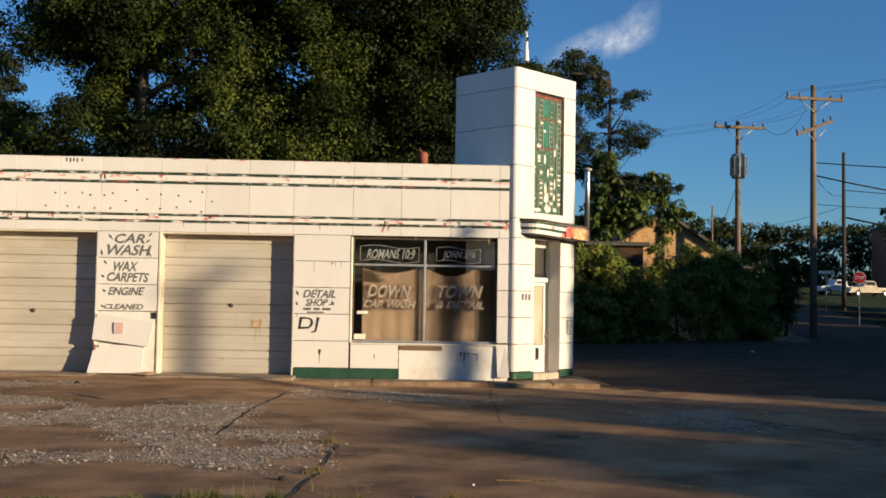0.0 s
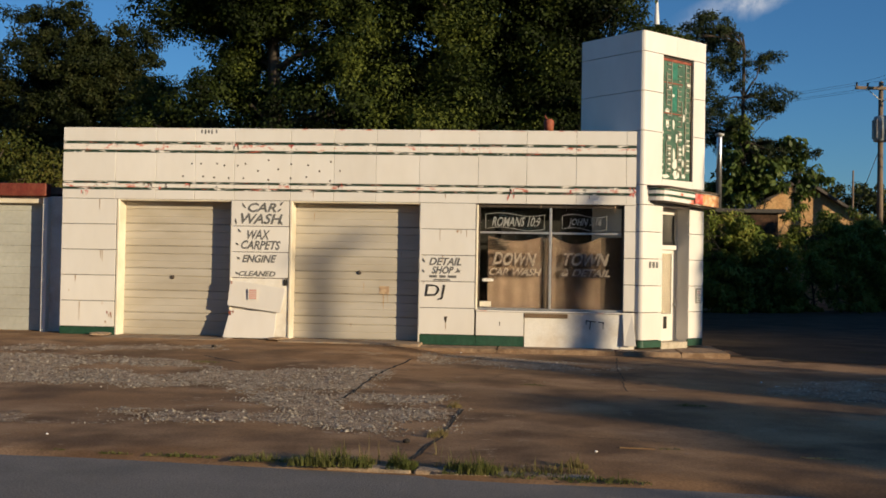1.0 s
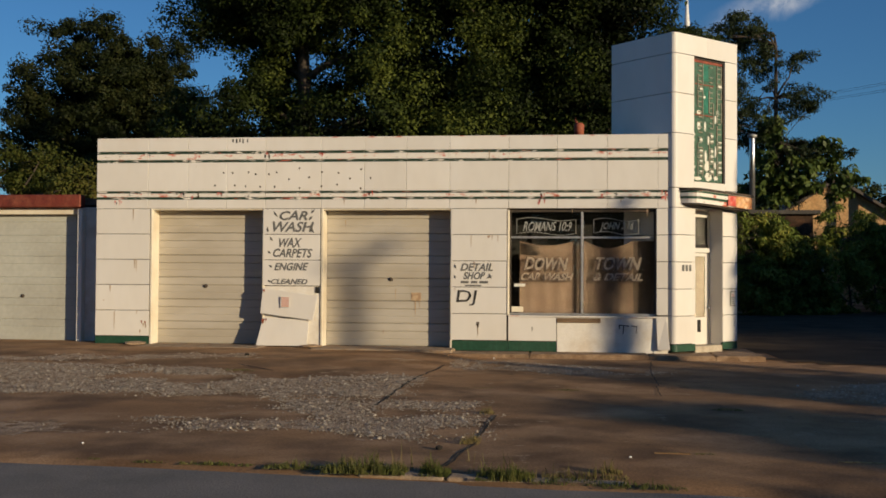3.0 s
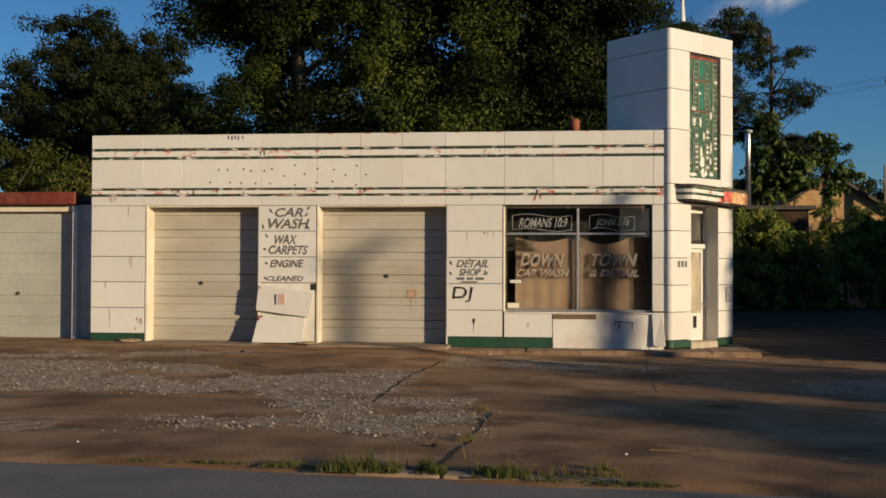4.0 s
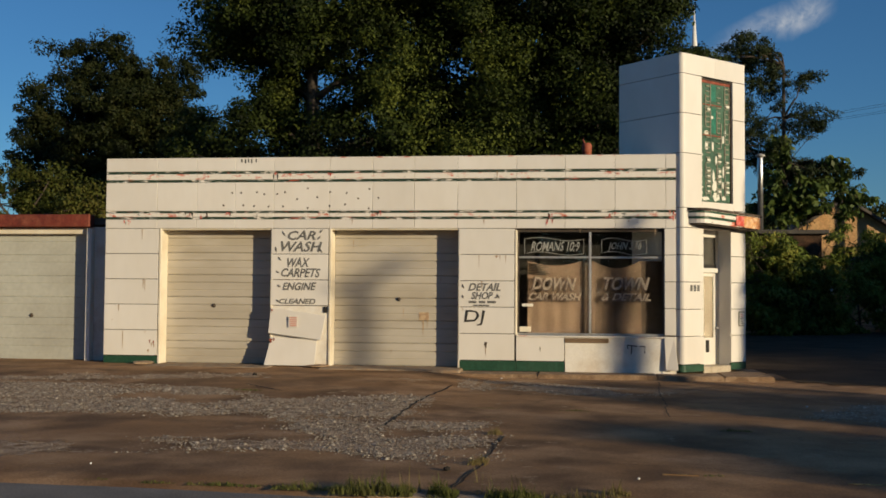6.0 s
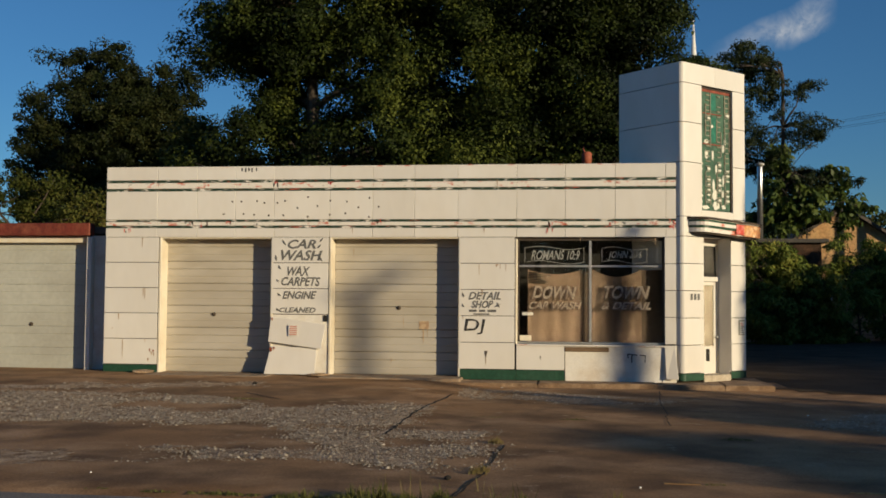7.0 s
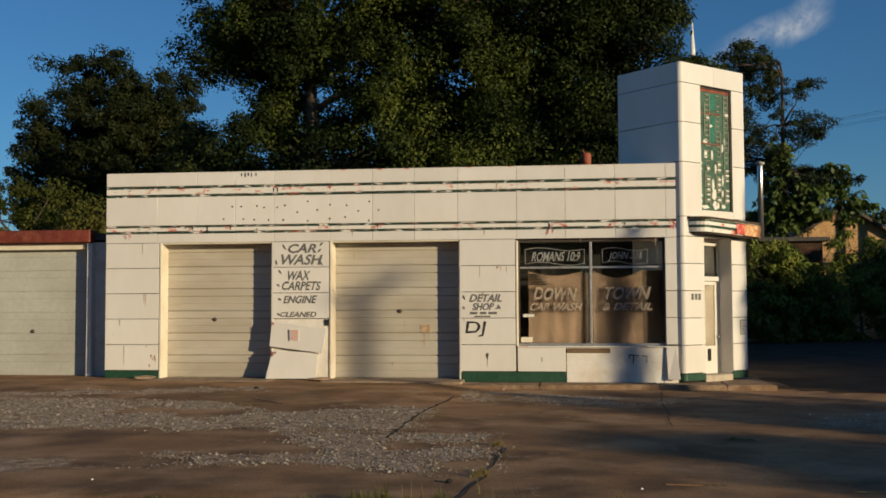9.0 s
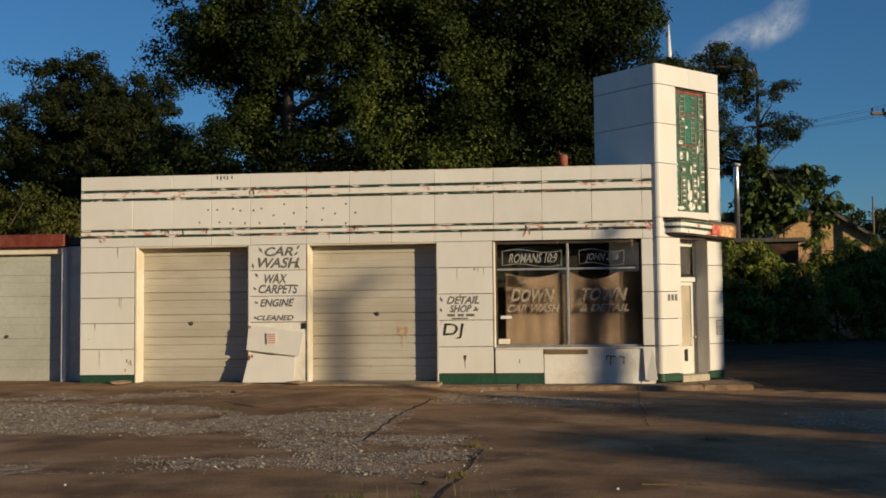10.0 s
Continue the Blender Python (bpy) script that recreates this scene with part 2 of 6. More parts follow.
glass = bpy.data.materials.new("window_glass")
glass.use_nodes = True
gn, gl = glass.node_tree.nodes, glass.node_tree.links
gb = gn["Principled BSDF"]
gb.inputs["Base Color"].default_value = (0.9, 0.92, 0.9, 1)
gb.inputs["Roughness"].default_value, gb.inputs["Transmission Weight"].default_value, gb.inputs["IOR"].default_value = 0.03, 1.0, 1.45


# ---------------------------------------------------------------- mesh helpers
def mesh_of(name, bm, mat):
    me = bpy.data.meshes.new(name)
    bm.to_mesh(me)
    bm.free()
    if mat:
        me.materials.append(mat)
    return me


def part(name, bm, mat, parent=None, label="", m=None):
    """One mesh object under a thing or a part; m is its place in the parent's frame."""
    me = bm if isinstance(bm, bpy.types.Mesh) else mesh_of(name, bm, mat)
    ob = new(name, me)
    if parent:
        ob.parent = parent
    if m is not None:
        ob.matrix_basis = m
    if label:
        ob["label"] = label
    return ob


def thing(name, label, category, group="", kind="", m=None):
    ob = new(name)
    if m is not None:
        ob.matrix_basis = m
    return tagged(ob, label, category, group, kind)


def box(x0, x1, y0, y1, z0, z1, bevel=0.0, seg=1, bm=None):
    own = bm is None
    b = bmesh.new()
    bmesh.ops.create_cube(b, size=1.0, matrix=Matrix.Translation(((x0 + x1) / 2, (y0 + y1) / 2, (z0 + z1) / 2)) @ Matrix.Diagonal((abs(x1 - x0), abs(y1 - y0), abs(z1 - z0), 1)))
    if bevel:
        bmesh.ops.bevel(b, geom=b.edges[:], offset=bevel, segments=seg, affect="EDGES", profile=0.5)
    if own:
        return b
    me = bpy.data.meshes.new("tmp")
    b.to_mesh(me)
    b.free()
    bm.from_mesh(me)
    bpy.data.meshes.remove(me)
    return bm


def tube(points, radii, sides=8, bm=None, cap=True):
    """A tapered tube through the points."""
    bm = bm or bmesh.new()
    rings = []
    for k, (p, r) in enumerate(zip(points, radii)):
        p = Vector(p)
        d = Vector(points[min(k + 1, len(points) - 1)]) - Vector(points[max(k - 1, 0)])
        q = d.to_track_quat("Z", "Y") if d.length > 1e-6 else Vector((0, 0, 1)).to_track_quat("Z", "Y")
        rings.append([bm.verts.new(p + q @ Vector((r * math.cos(a), r * math.sin(a), 0))) for a in (2 * math.pi * i / sides for i in range(sides))])
    for a, b in zip(rings, rings[1:]):
        for i in range(sides):
            bm.faces.new((a[i], a[(i + 1) % sides], b[(i + 1) % sides], b[i])).smooth = True
    if cap:
        bm.faces.new(rings[0][::-1])
        bm.faces.new(rings[-1])
    return bm


def prism(outline, z0, z1, bm=None):
    """Outline (x, y) raised from z0 to z1."""
    bm = bm or bmesh.new()
    lo = [bm.verts.new((x, y, z0)) for x, y in outline]
    hi = [bm.verts.new((x, y, z1)) for x, y in outline]
    n = len(outline)
    for i in range(n):
        bm.faces.new((lo[i], lo[(i + 1) % n], hi[(i + 1) % n], hi[i]))
    bm.faces.new(hi)
    bm.faces.new(lo[::-1])
    bmesh.ops.recalc_face_normals(bm, faces=bm.faces[:])
    return bm


def lathe(profile, sides=16, bm=None):
    """Profile of (radius, z) turned about the z axis."""
    return tube([(0, 0, z) for _, z in profile], [r for r, _ in profile], sides, bm)


def raw_mesh(name, verts, faces_n, mat, smooth=False):
    """Mesh from an array of corners, every faces_n of them one face."""
    me = bpy.data.meshes.new(name)
    nv = len(verts)
    nf = nv // faces_n
    me.vertices.add(nv)
    me.vertices.foreach_set("co", np.asarray(verts, np.float32).ravel())
    me.loops.add(nv)
    me.loops.foreach_set("vertex_index", np.arange(nv, dtype=np.int32))
    me.polygons.add(nf)
    me.polygons.foreach_set("loop_start", np.arange(0, nv, faces_n, dtype=np.int32))
    me.update(calc_edges=True)
    me.materials.append(mat)
    return me


def lettering(body, width, height, mat, parent, m, slant=0.22, bold=0.012, name="lettering", label="", depth=0.002):
    """Painted words, width by height, centred on m's origin in its xz plane and facing -y."""
    cu = bpy.data.curves.new("letters", "FONT")
    cu.body, cu.align_x, cu.align_y, cu.shear, cu.offset, cu.extrude, cu.resolution_u = body, "CENTER", "CENTER", slant, bold, depth, 3
    tmp = new("letters", cu)
    bpy.context.view_layer.update()
    me = bpy.data.meshes.new_from_object(tmp.evaluated_get(bpy.context.evaluated_depsgraph_get()))
    bpy.data.objects.remove(tmp)
    bpy.data.curves.remove(cu)
    co = np.array([v.co[:] for v in me.vertices])
    lo, hi = co.min(0), co.max(0)
    sx, sy = width / (hi[0] - lo[0]), height / (hi[1] - lo[1])
    mid = (lo + hi) / 2
    me.transform(Matrix.Rotation(radians(90), 4, "X") @ Matrix.Diagonal((sx, sy, 1, 1)) @ Matrix.Translation((-mid[0], -mid[1], 0)))
    for v in me.vertices:
        q = v.co * 9 + Vector((len(body) * 3.7, 0, width * 5))
        v.co.x += 0.05 * height * noise.noise(q)
        v.co.z += 0.07 * height * noise.noise(q + Vector((5, 9, 2)))
    me.materials.clear()
    me.materials.append(mat)
    return part(name, me, None, parent, label, m)

# ---------------------------------------------------------------- the car wash building
TOP, HEAD = 4.445, 2.93
COURSES = [2.93, 2.38, 1.83, 1.28, 0.725, 0.17]
JOINTS = [-5.06, -3.89, -3.0, -2.14, -1.28, -0.06, 0.87, 1.77, 2.69, 3.93, 4.94, 5.97, 7.0, 7.21]
PIERS = [(-5.06, -3.79), (-1.33, -0.02), (2.72, 3.95), (6.97, 7.21)]
GARAGES = [(-3.79, -1.33), (-0.02, 2.72)]
WIN = (3.95, 6.97, 0.70, 2.90)
DEPTH = 9.0

building = thing("car_wash_building", "derelict white enamel-panelled corner car wash with a square tower", "building")
bw = bmesh.new()
box(-5.04, 7.2, 0.04, 0.30, HEAD, 4.40, bm=bw)
for x0, x1 in PIERS:
    box(x0 + 0.02, x1 - 0.02, 0.04, 0.40, -0.25, HEAD, bm=bw)
box(WIN[0] - 0.02, WIN[1] + 0.02, 0.04, 0.30, -0.25, WIN[2], bm=bw)
front = part("front_wall", bw, m_core, building)
bs = bmesh.new()
box(-5.04, -4.84, 0.40, DEPTH, -0.25, 4.38, bm=bs)
part("side_wall", bs, m_stucco, building)
bs = bmesh.new()
box(7.9, 8.1, 2.5, DEPTH, -0.25, 4.3, bm=bs)
part("side_wall", bs, m_stucco, building)
part("back_wall", box(-5.04, 8.1, DEPTH - 0.2, DEPTH, -0.25, 4.3), m_stucco, building)
part("roof", box(-4.84, 6.0, 0.30, DEPTH - 0.2, 4.02, 4.12), m_roof, building)
part("roof", box(6.0, 7.9, 2.7, DEPTH - 0.2, 4.02, 4.12), m_roof, building)
part("floor", box(-4.84, 7.1, 0.3, DEPTH - 0.2, -0.1, -0.02), m_concrete, building)
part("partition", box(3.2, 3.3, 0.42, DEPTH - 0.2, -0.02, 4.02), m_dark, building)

panel_cache = {}


def panel(x0, x1, z0, z1, mat, parent, name="panel", y=0.0, thick=0.045, gap=0.003, bevel=0.005):
    """One enamel panel with softened edges, its face at y."""
    w, h = round(x1 - x0 - 2 * gap, 3), round(z1 - z0 - 2 * gap, 3)
    key = (w, h, thick, mat.name)
    if key not in panel_cache:
        panel_cache[key] = mesh_of(name, box(-w / 2, w / 2, 0, thick, -h / 2, h / 2, min(bevel, h / 4), 2 if bevel > 0.012 else 1), mat)
    tilt = random.uniform(-0.12, 0.12)
    return part(name, panel_cache[key], None, parent, "", pose((x0 + x1) / 2, y + random.uniform(-0.002, 0.002), (z0 + z1) / 2, tilt, 0, tilt))


# fascia rows between the stripe grooves
for z0, z1, mat in ((4.17, TOP, m_enamel), (3.985, 4.115, m_stripe), (3.308, 3.93, m_enamel), (3.178, 3.262, m_stripe), (HEAD, 3.128, m_enamel)):
    for x0, x1 in zip(JOINTS, JOINTS[1:]):
        panel(x0, x1, z0, z1, mat, front, "panel" if mat is m_enamel else "stripe")
for z0, z1 in ((4.115, 4.17), (3.93, 3.985), (3.262, 3.308), (3.128, 3.178)):
    for x0, x1 in zip(JOINTS, JOINTS[1:]):
        panel(x0, x1, z0, z1, m_groove, front, "groove_strip", 0.012, 0.03, 0.001, 0.004)
part("coping", box(-5.06, 7.21, 0.0, 0.34, TOP - 0.004, TOP + 0.02, 0.008), m_stripe, front, "thin white coping")

# piers, course by course
for k, (x0, x1) in enumerate(PIERS):
    for z1, z0 in zip(COURSES, COURSES[1:]):
        if k == 1 and z1 < 1.3 or k == 3 and z1 < 0.75:
            continue
        panel(x0, x1 - (0.0 if k == 3 else 0.05), z0, z1, m_enamel, front, gap=0.006)
    if k in (0, 2):
        panel(x0, x1 - 0.02, 0.0 if k == 0 else -0.05, 0.165, m_green, front, "base_panel", 0.006)
for x0, x1 in ((3.93, 4.93),):
    panel(x0, x1, 0.17, 0.70, m_enamel, front)
    panel(x0, x1, -0.05, 0.165, m_green, front, "base_panel", 0.006)
part("bare_wall_patch", box(4.94, 6.93, 0.015, 0.06, -0.12, 0.69, 0.01), m_stucco, front, "bare patched stucco where panels have come off")
part("wood_batten", box(4.94, 5.84, -0.02, 0.03, 0.56, 0.65, 0.008), m_wood, front, "weathered brown wooden batten")

# cream jambs of the garage openings
for x0, x1 in GARAGES:
    part("jamb", box(x0 - 0.04, x0 + 0.015, -0.012, 0.38, 0.0, HEAD, 0.01), m_jamb, front, "cream painted jamb")
    part("jamb", box(x1 - 0.012, x1 + 0.04, 0.006, 0.38, 0.0, HEAD, 0.01), m_jamb, front, "cream painted jamb")
    part("head", box(x0 + 0.015, x1 - 0.012, 0.02, 0.38, HEAD - 0.03, HEAD, 0.006), m_jamb, front)
part("jamb", box(3.90, 3.95, -0.01, 0.16, 0.70, 2.90, 0.012), m_jamb, front, "cream painted window jamb")

# loose panels on the middle pier
def loose(corners, y, parent, mat, turn=0.0, thick=0.03):
    bm = bmesh.new()
    a = [bm.verts.new((x, y + d, z)) for (x, z, d) in corners]
    b = [bm.verts.new((x, y + d + thick, z)) for (x, z, d) in corners]
    bm.faces.new(a)
    bm.faces.new(b[::-1])
    for i in range(4):
        bm.faces.new((a[i], b[i], b[(i + 1) % 4], a[(i + 1) % 4]))
    bmesh.ops.recalc_face_normals(bm, faces=bm.faces[:])
    bmesh.ops.bevel(bm, geom=bm.edges[:], offset=0.008, segments=2, affect="EDGES")
    return part("loose_panel", bm, mat, parent, "white enamel panel hanging askew")


loose([(-1.36, 0.69, -0.02), (-0.19, 0.55, -0.09), (-0.09, 1.07, -0.06), (-1.31, 1.23, 0.0)], -0.04, front, m_enamel)
loose([(-1.42, 0.01, -0.12), (-0.32, 0.01, -0.10), (-0.29, 0.56, -0.02), (-1.30, 0.60, -0.02)], -0.03, front, m_enamel)
part("pier_backing", box(-1.31, -0.07, 0.02, 0.06, 0.0, 1.27), m_stucco, front, "rough exposed backing behind missing panels")
loose([(6.99, 0.02, -0.05), (7.24, 0.02, -0.10), (7.17, 0.70, -0.0), (6.96, 0.70, -0.0)], -0.03, front, m_enamel)
part("pier_foot", box(6.93, 7.21, 0.0, 0.06, -0.12, 0.70), m_stucco, front)

# screw holes where letters once hung
hole_mesh = mesh_of("screw_hole", lathe([(0.021, 0), (0.015, 0.004)], 8), m_core)
for x, z in ((-2.21, 3.70), (-2.01, 3.70), (-1.66, 3.71), (-1.50, 3.67), (-1.21, 3.67), (-1.04, 3.71), (-0.54, 3.79), (-0.33, 3.60), (-0.05, 3.71), (0.31, 3.69), (-2.40, 3.43), (-1.96, 3.43), (-1.72, 3.41), (-1.40, 3.40), (-1.08, 3.40), (-0.77, 3.56), (-0.54, 3.37), (-0.06, 3.41), (0.28, 3.44), (0.56, 3.57), (0.80, 3.77), (0.79, 3.36), (1.00, 3.58)):
    part("screw_hole", hole_mesh, None, front, "", pose(x, -0.002, z, 90, 0, 0))

# sectional garage doors
def garage_door(x0, x1, z0, z1, y, mat, parent, rows, knob, deep=1.0):
    door = part("garage_door", box(x0, x1, y + 0.03, y + 0.06, z0, z1), m_dark, parent, "closed cream sectional garage door with horizontal ribs")
    h = (z1 - z0) / rows
    for k in range(rows):
        a, b = z0 + k * h, z0 + (k + 1) * h
        bm = bmesh.new()
        # ribbed section: two shallow steps
        prof = [(0.030, a + 0.001), (0.026, a + 0.009), (0.004, a + 0.014), (0.0, a + h * 0.10), (0.0, a + h * 0.28), (0.007, a + h * 0.31), (0.0, a + h * 0.34), (0.002, a + h * 0.62), (0.022, a + h * 0.630), (0.022, a + h * 0.652), (0.006, a + h * 0.665), (0.0, a + h * 0.70), (0.002, a + h * 0.97), (0.030, b - 0.001)]
        prof = [(ya * deep, za) for ya, za in prof]
        for (ya, za), (yb, zb) in zip(prof, prof[1:]):
            vs = [bm.verts.new(c) for c in ((x0, y + ya, za), (x1, y + ya, za), (x1, y + yb, zb), (x0, y + yb, zb))]
            bm.faces.new(vs)
        bmesh.ops.remove_doubles(bm, verts=bm.verts[:], dist=1e-4)
        part("door_section", bm, mat, door)
    if knob:
        part("lock_knob", lathe([(0.045, 0), (0.045, 0.01), (0.03, 0.03), (0.012, 0.035)], 12), m_core, door, "round black lock", pose(knob[0], y, knob[1], 90, 0, 0))
    return door


garage_door(-3.78, -1.34, 0.0, 2.90, 0.36, m_door, building, 6, (-2.70, 1.26))
d2 = garage_door(0.0, 2.71, 0.0, 2.90, 0.36, m_door, building, 6, (1.40, 1.43))
part("patch", box(1.84, 2.05, 0.352, 0.36, 0.98, 1.15), m_stain, d2, "tan repair patch")


def door_run(x, z, w, h):
    """A thin rusty run down a door."""
    pts = [(x + w * (0.5 + 0.5 * noise.noise((x * 7, z * 9, k))) * (1 - k / 9), z - h * k / 8) for k in range(9)]
    pts += [(x - w * (0.5 + 0.5 * noise.noise((x * 5, z * 3, k + 30))) * (1 - k / 9), z - h * k / 8) for k in range(8, -1, -1)]
    part("rust_run", prism(pts, 0.0, 0.002), m_stain, d2, "", pose(0, 0.3595, 0, 90, 0, 0))


for x, z, w, h in ((1.50, 1.22, 0.02, 0.22), (1.93, 0.98, 0.035, 0.34), (2.02, 1.02, 0.02, 0.22), (0.40, 2.70, 0.015, 0.2), (1.24, 0.34, 0.02, 0.10), (2.30, 1.9, 0.012, 0.16)):
    door_run(x, z, w, h)

# shop window
win = part("shop_window", box(WIN[0], WIN[1], 0.10, 0.16, WIN[2], WIN[2] + 0.05, 0.006), m_metal, building, "large two-pane shop window papered from inside")
part("window_frame", box(WIN[0], WIN[1], 0.10, 0.16, WIN[3] - 0.04, HEAD, 0.006), m_core, win)
part("window_frame", box(WIN[1] - 0.04, WIN[1], 0.10, 0.16, WIN[2] + 0.05, WIN[3] - 0.04, 0.006), m_core, win)
part("window_frame", box(WIN[0], WIN[0] + 0.035, 0.10, 0.16, WIN[2] + 0.05, WIN[3] - 0.04, 0.006), m_core, win)
part("mullion", box(5.435, 5.485, 0.085, 0.15, WIN[2] + 0.05, WIN[3] - 0.04, 0.006), m_metal, win, "aluminium mullion")
for x0, x1 in ((WIN[0] + 0.035, 5.435), (5.485, WIN[1] - 0.04)):
    part("transom", box(x0, x1, 0.095, 0.15, 2.31, 2.35, 0.005), m_metal, win, "aluminium transom")
    for z0, z1 in ((WIN[2] + 0.05, 2.31), (2.35, WIN[3] - 0.04)):
        pane = part("pane", box(x0, x1, 0.125, 0.131, z0, z1), glass, win)
        pane.visible_shadow = False
part("sill", box(WIN[0] - 0.02, WIN[1] + 0.03, -0.03, 0.14, WIN[2] - 0.035, WIN[2], 0.01), m_stripe, win, "chipped white sill")


def sheet(x0, x1, z0, z1, y, sag, mat, name, label, waves=1.0):
    """A hanging sheet with a sagging top edge and shallow folds."""
    bm = bmesh.new()
    nx, nz = 26, 10
    g = [[bm.verts.new((x0 + (x1 - x0) * i / nx, y + 0.006 * waves * math.sin(i * 0.9) * (1 - j / nz * 0.5), z0 + (z1 - sag * math.sin(math.pi * i / nx) - z0) * j / nz)) for i in range(nx + 1)] for j in range(nz + 1)]
    for j in range(nz):
        for i in range(nx):
            bm.faces.new((g[j][i], g[j][i + 1], g[j + 1][i + 1], g[j + 1][i])).smooth = True
    return part(name, bm, mat, win, label)


sheet(4.16, 5.30, 0.74, 2.26, 0.22, 0.10, m_paper, "paper_sheet", "sagging brown paper sheet")
sheet(5.50, 6.52, 0.74, 2.27, 0.22, 0.16, m_paper, "paper_sheet", "sagging brown paper sheet")
sheet(5.22, 5.52, 0.74, 2.24, 0.25, 0.02, m_paper_dark, "paper_sheet", "dark board")
sheet(6.48, 6.96, 0.74, 2.26, 0.26, 0.0, m_paper_dark, "paper_sheet", "dark board", 0.2)
# added boards: one stops sky light from the roof gap, one paints the room dark
part("unseen_light_stop", box(3.31, 7.1, 0.31, 0.9, 3.02, 3.06), m_dark, building)
part("black_backdrop", box(3.31, 7.2, 0.9, 0.95, -0.02, 3.9), m_dark, building)

for txt, (x, z), w, h, mt in (("ROMANS 10:9", (4.74, 2.56), 1.02, 0.20, m_glasspaint), ("JOHN 3:16", (6.17, 2.55), 0.70, 0.19, m_glasspaint),
                              ("DOWN", (4.72, 1.78), 0.92, 0.27, m_fadepaint), ("CAR WASH", (4.74, 1.51), 1.1, 0.16, m_fadepaint),
                              ("TOWN", (6.22, 1.79), 0.94, 0.27, m_fadepaint), ("& DETAIL", (6.20, 1.51), 1.02, 0.16, m_fadepaint)):
    if mt is m_fadepaint:
        lettering(txt, w, h, m_strokeshade, win, pose(x - 0.035, 0.1215, z - 0.025), 0.35, 0.03, label="dark outline strokes of the window lettering")
    lettering(txt, w, h, mt, win, pose(x, 0.119, z), 0.35, 0.012 if mt is m_glasspaint else 0.03, label="hand-painted window lettering")


def scroll(x0, x1, zc, h, parent):
    """Outline of a waving ribbon round painted words."""
    top = [(x0 + (x1 - x0) * k / 14, 0.117, zc + h / 2 + 0.035 * math.sin(k / 14 * 6.283)) for k in range(15)]
    low = [(x, 0.117, z - h) for x, _, z in top]
    part("scroll_outline", tube(top + low[::-1] + [top[0]], [0.007] * 31, 4), m_glasspaint, parent, "white painted ribbon outline")


scroll(4.10, 5.33, 2.56, 0.30, win)
scroll(5.70, 6.62, 2.56, 0.28, win)
part("sticker", box(4.05, 4.28, 0.116, 0.119, 1.30, 1.36), m_winpaint, win, "small white sticker")
part("sticker", box(4.0, 4.24, 0.116, 0.119, 0.77, 0.88), m_jamb, win, "small cream sticker")

# lettering on the piers
for txt, (x, z), w, h in (("CAR", (-0.66, 2.78), 0.62, 0.20), ("WASH", (-0.66, 2.54), 0.90, 0.22), ("WAX", (-0.72, 2.20), 0.50, 0.20), ("CARPETS", (-0.67, 1.98), 0.86, 0.19),
                          ("ENGINE", (-0.70, 1.69), 0.74, 0.17), ("CLEANED", (-0.74, 1.37), 0.80, 0.11), ("DETAIL", (3.27, 1.70), 0.68, 0.16), ("SHOP", (3.22, 1.52), 0.46, 0.155)):
    lettering(txt, w, h, m_paint, front, pose(x, -0.004, z), 0.30, 0.024, label="grey hand-painted sign lettering")
for x, z, w, h in ((3.02, 1.385, 0.16, 0.05), (3.22, 1.385, 0.13, 0.05), (3.42, 1.385, 0.18, 0.05), (3.20, 1.315, 0.34, 0.03)):
    part("lettering", box(x - w / 2, x + w / 2, -0.005, -0.002, z - h / 2, z + h / 2), m_paint, front)
lettering("DJ", 0.44, 0.33, m_black, front, pose(3.06, -0.004, 1.05), 0.12, 0.004, label="black spray-painted letters")
for (xa, za), (xb, zb) in (((-1.09, 2.87), (-1.01, 2.76)), ((-0.32, 2.69), (-0.24, 2.77)), ((-0.27, 2.83), (-0.20, 2.91)), ((-1.23, 2.54), (-1.21, 2.42)), ((-0.27, 2.51), (-0.21, 2.41)), ((-1.17, 2.32), (-1.11, 2.24)), ((-1.21, 2.02), (-1.15, 1.97)), ((-1.18, 1.72), (-1.11, 1.67)), ((-1.20, 1.40), (-1.14, 1.35)), ((2.80, 1.76), (2.84, 1.67)), ((3.53, 1.56), (3.58, 1.46)), ((3.48, 1.47), (3.60, 1.52)), ((2.80, 1.53), (2.83, 1.46))):
    part("paint_dash", tube([(xa, -0.003, za), ((xa + xb) / 2, -0.003, (za + zb) / 2), (xb, -0.003, zb)], [0.006, 0.022, 0.004], 6), m_paint, front)
notice = part("notice", box(-0.90, -0.70, -0.105, -0.098, 0.82, 1.05), m_enamel, building, "white paper notice with faded red print")
for k in range(5):
    part("print_bar", box(-0.88, -0.72, -0.108, -0.106, 0.84 + 0.042 * k, 0.865 + 0.042 * k), m_sticker, notice)

# ---- corner tower, turned to the crossing
TF = Vector((7.32, -0.10, 0))
UR, UL = Vector((0.725, 0.688, 0)), Vector((-0.688, 0.725, 0))
TW, TD, TH = 2.12, 1.755, 6.575
ang = math.degrees(math.atan2(UR.y, UR.x))
TM = pose(TF.x, TF.y, 0, 0, 0, ang)       # x along the front face, y into the tower, -y is the street
tower = part("tower", box(0.06, TW - 0.06, 0.42, TD - 0.06, -0.2, TH - 0.05), m_core, building, "square white corner tower", TM)
OPEN = (0.667, 1.56)
RAD = 0.10


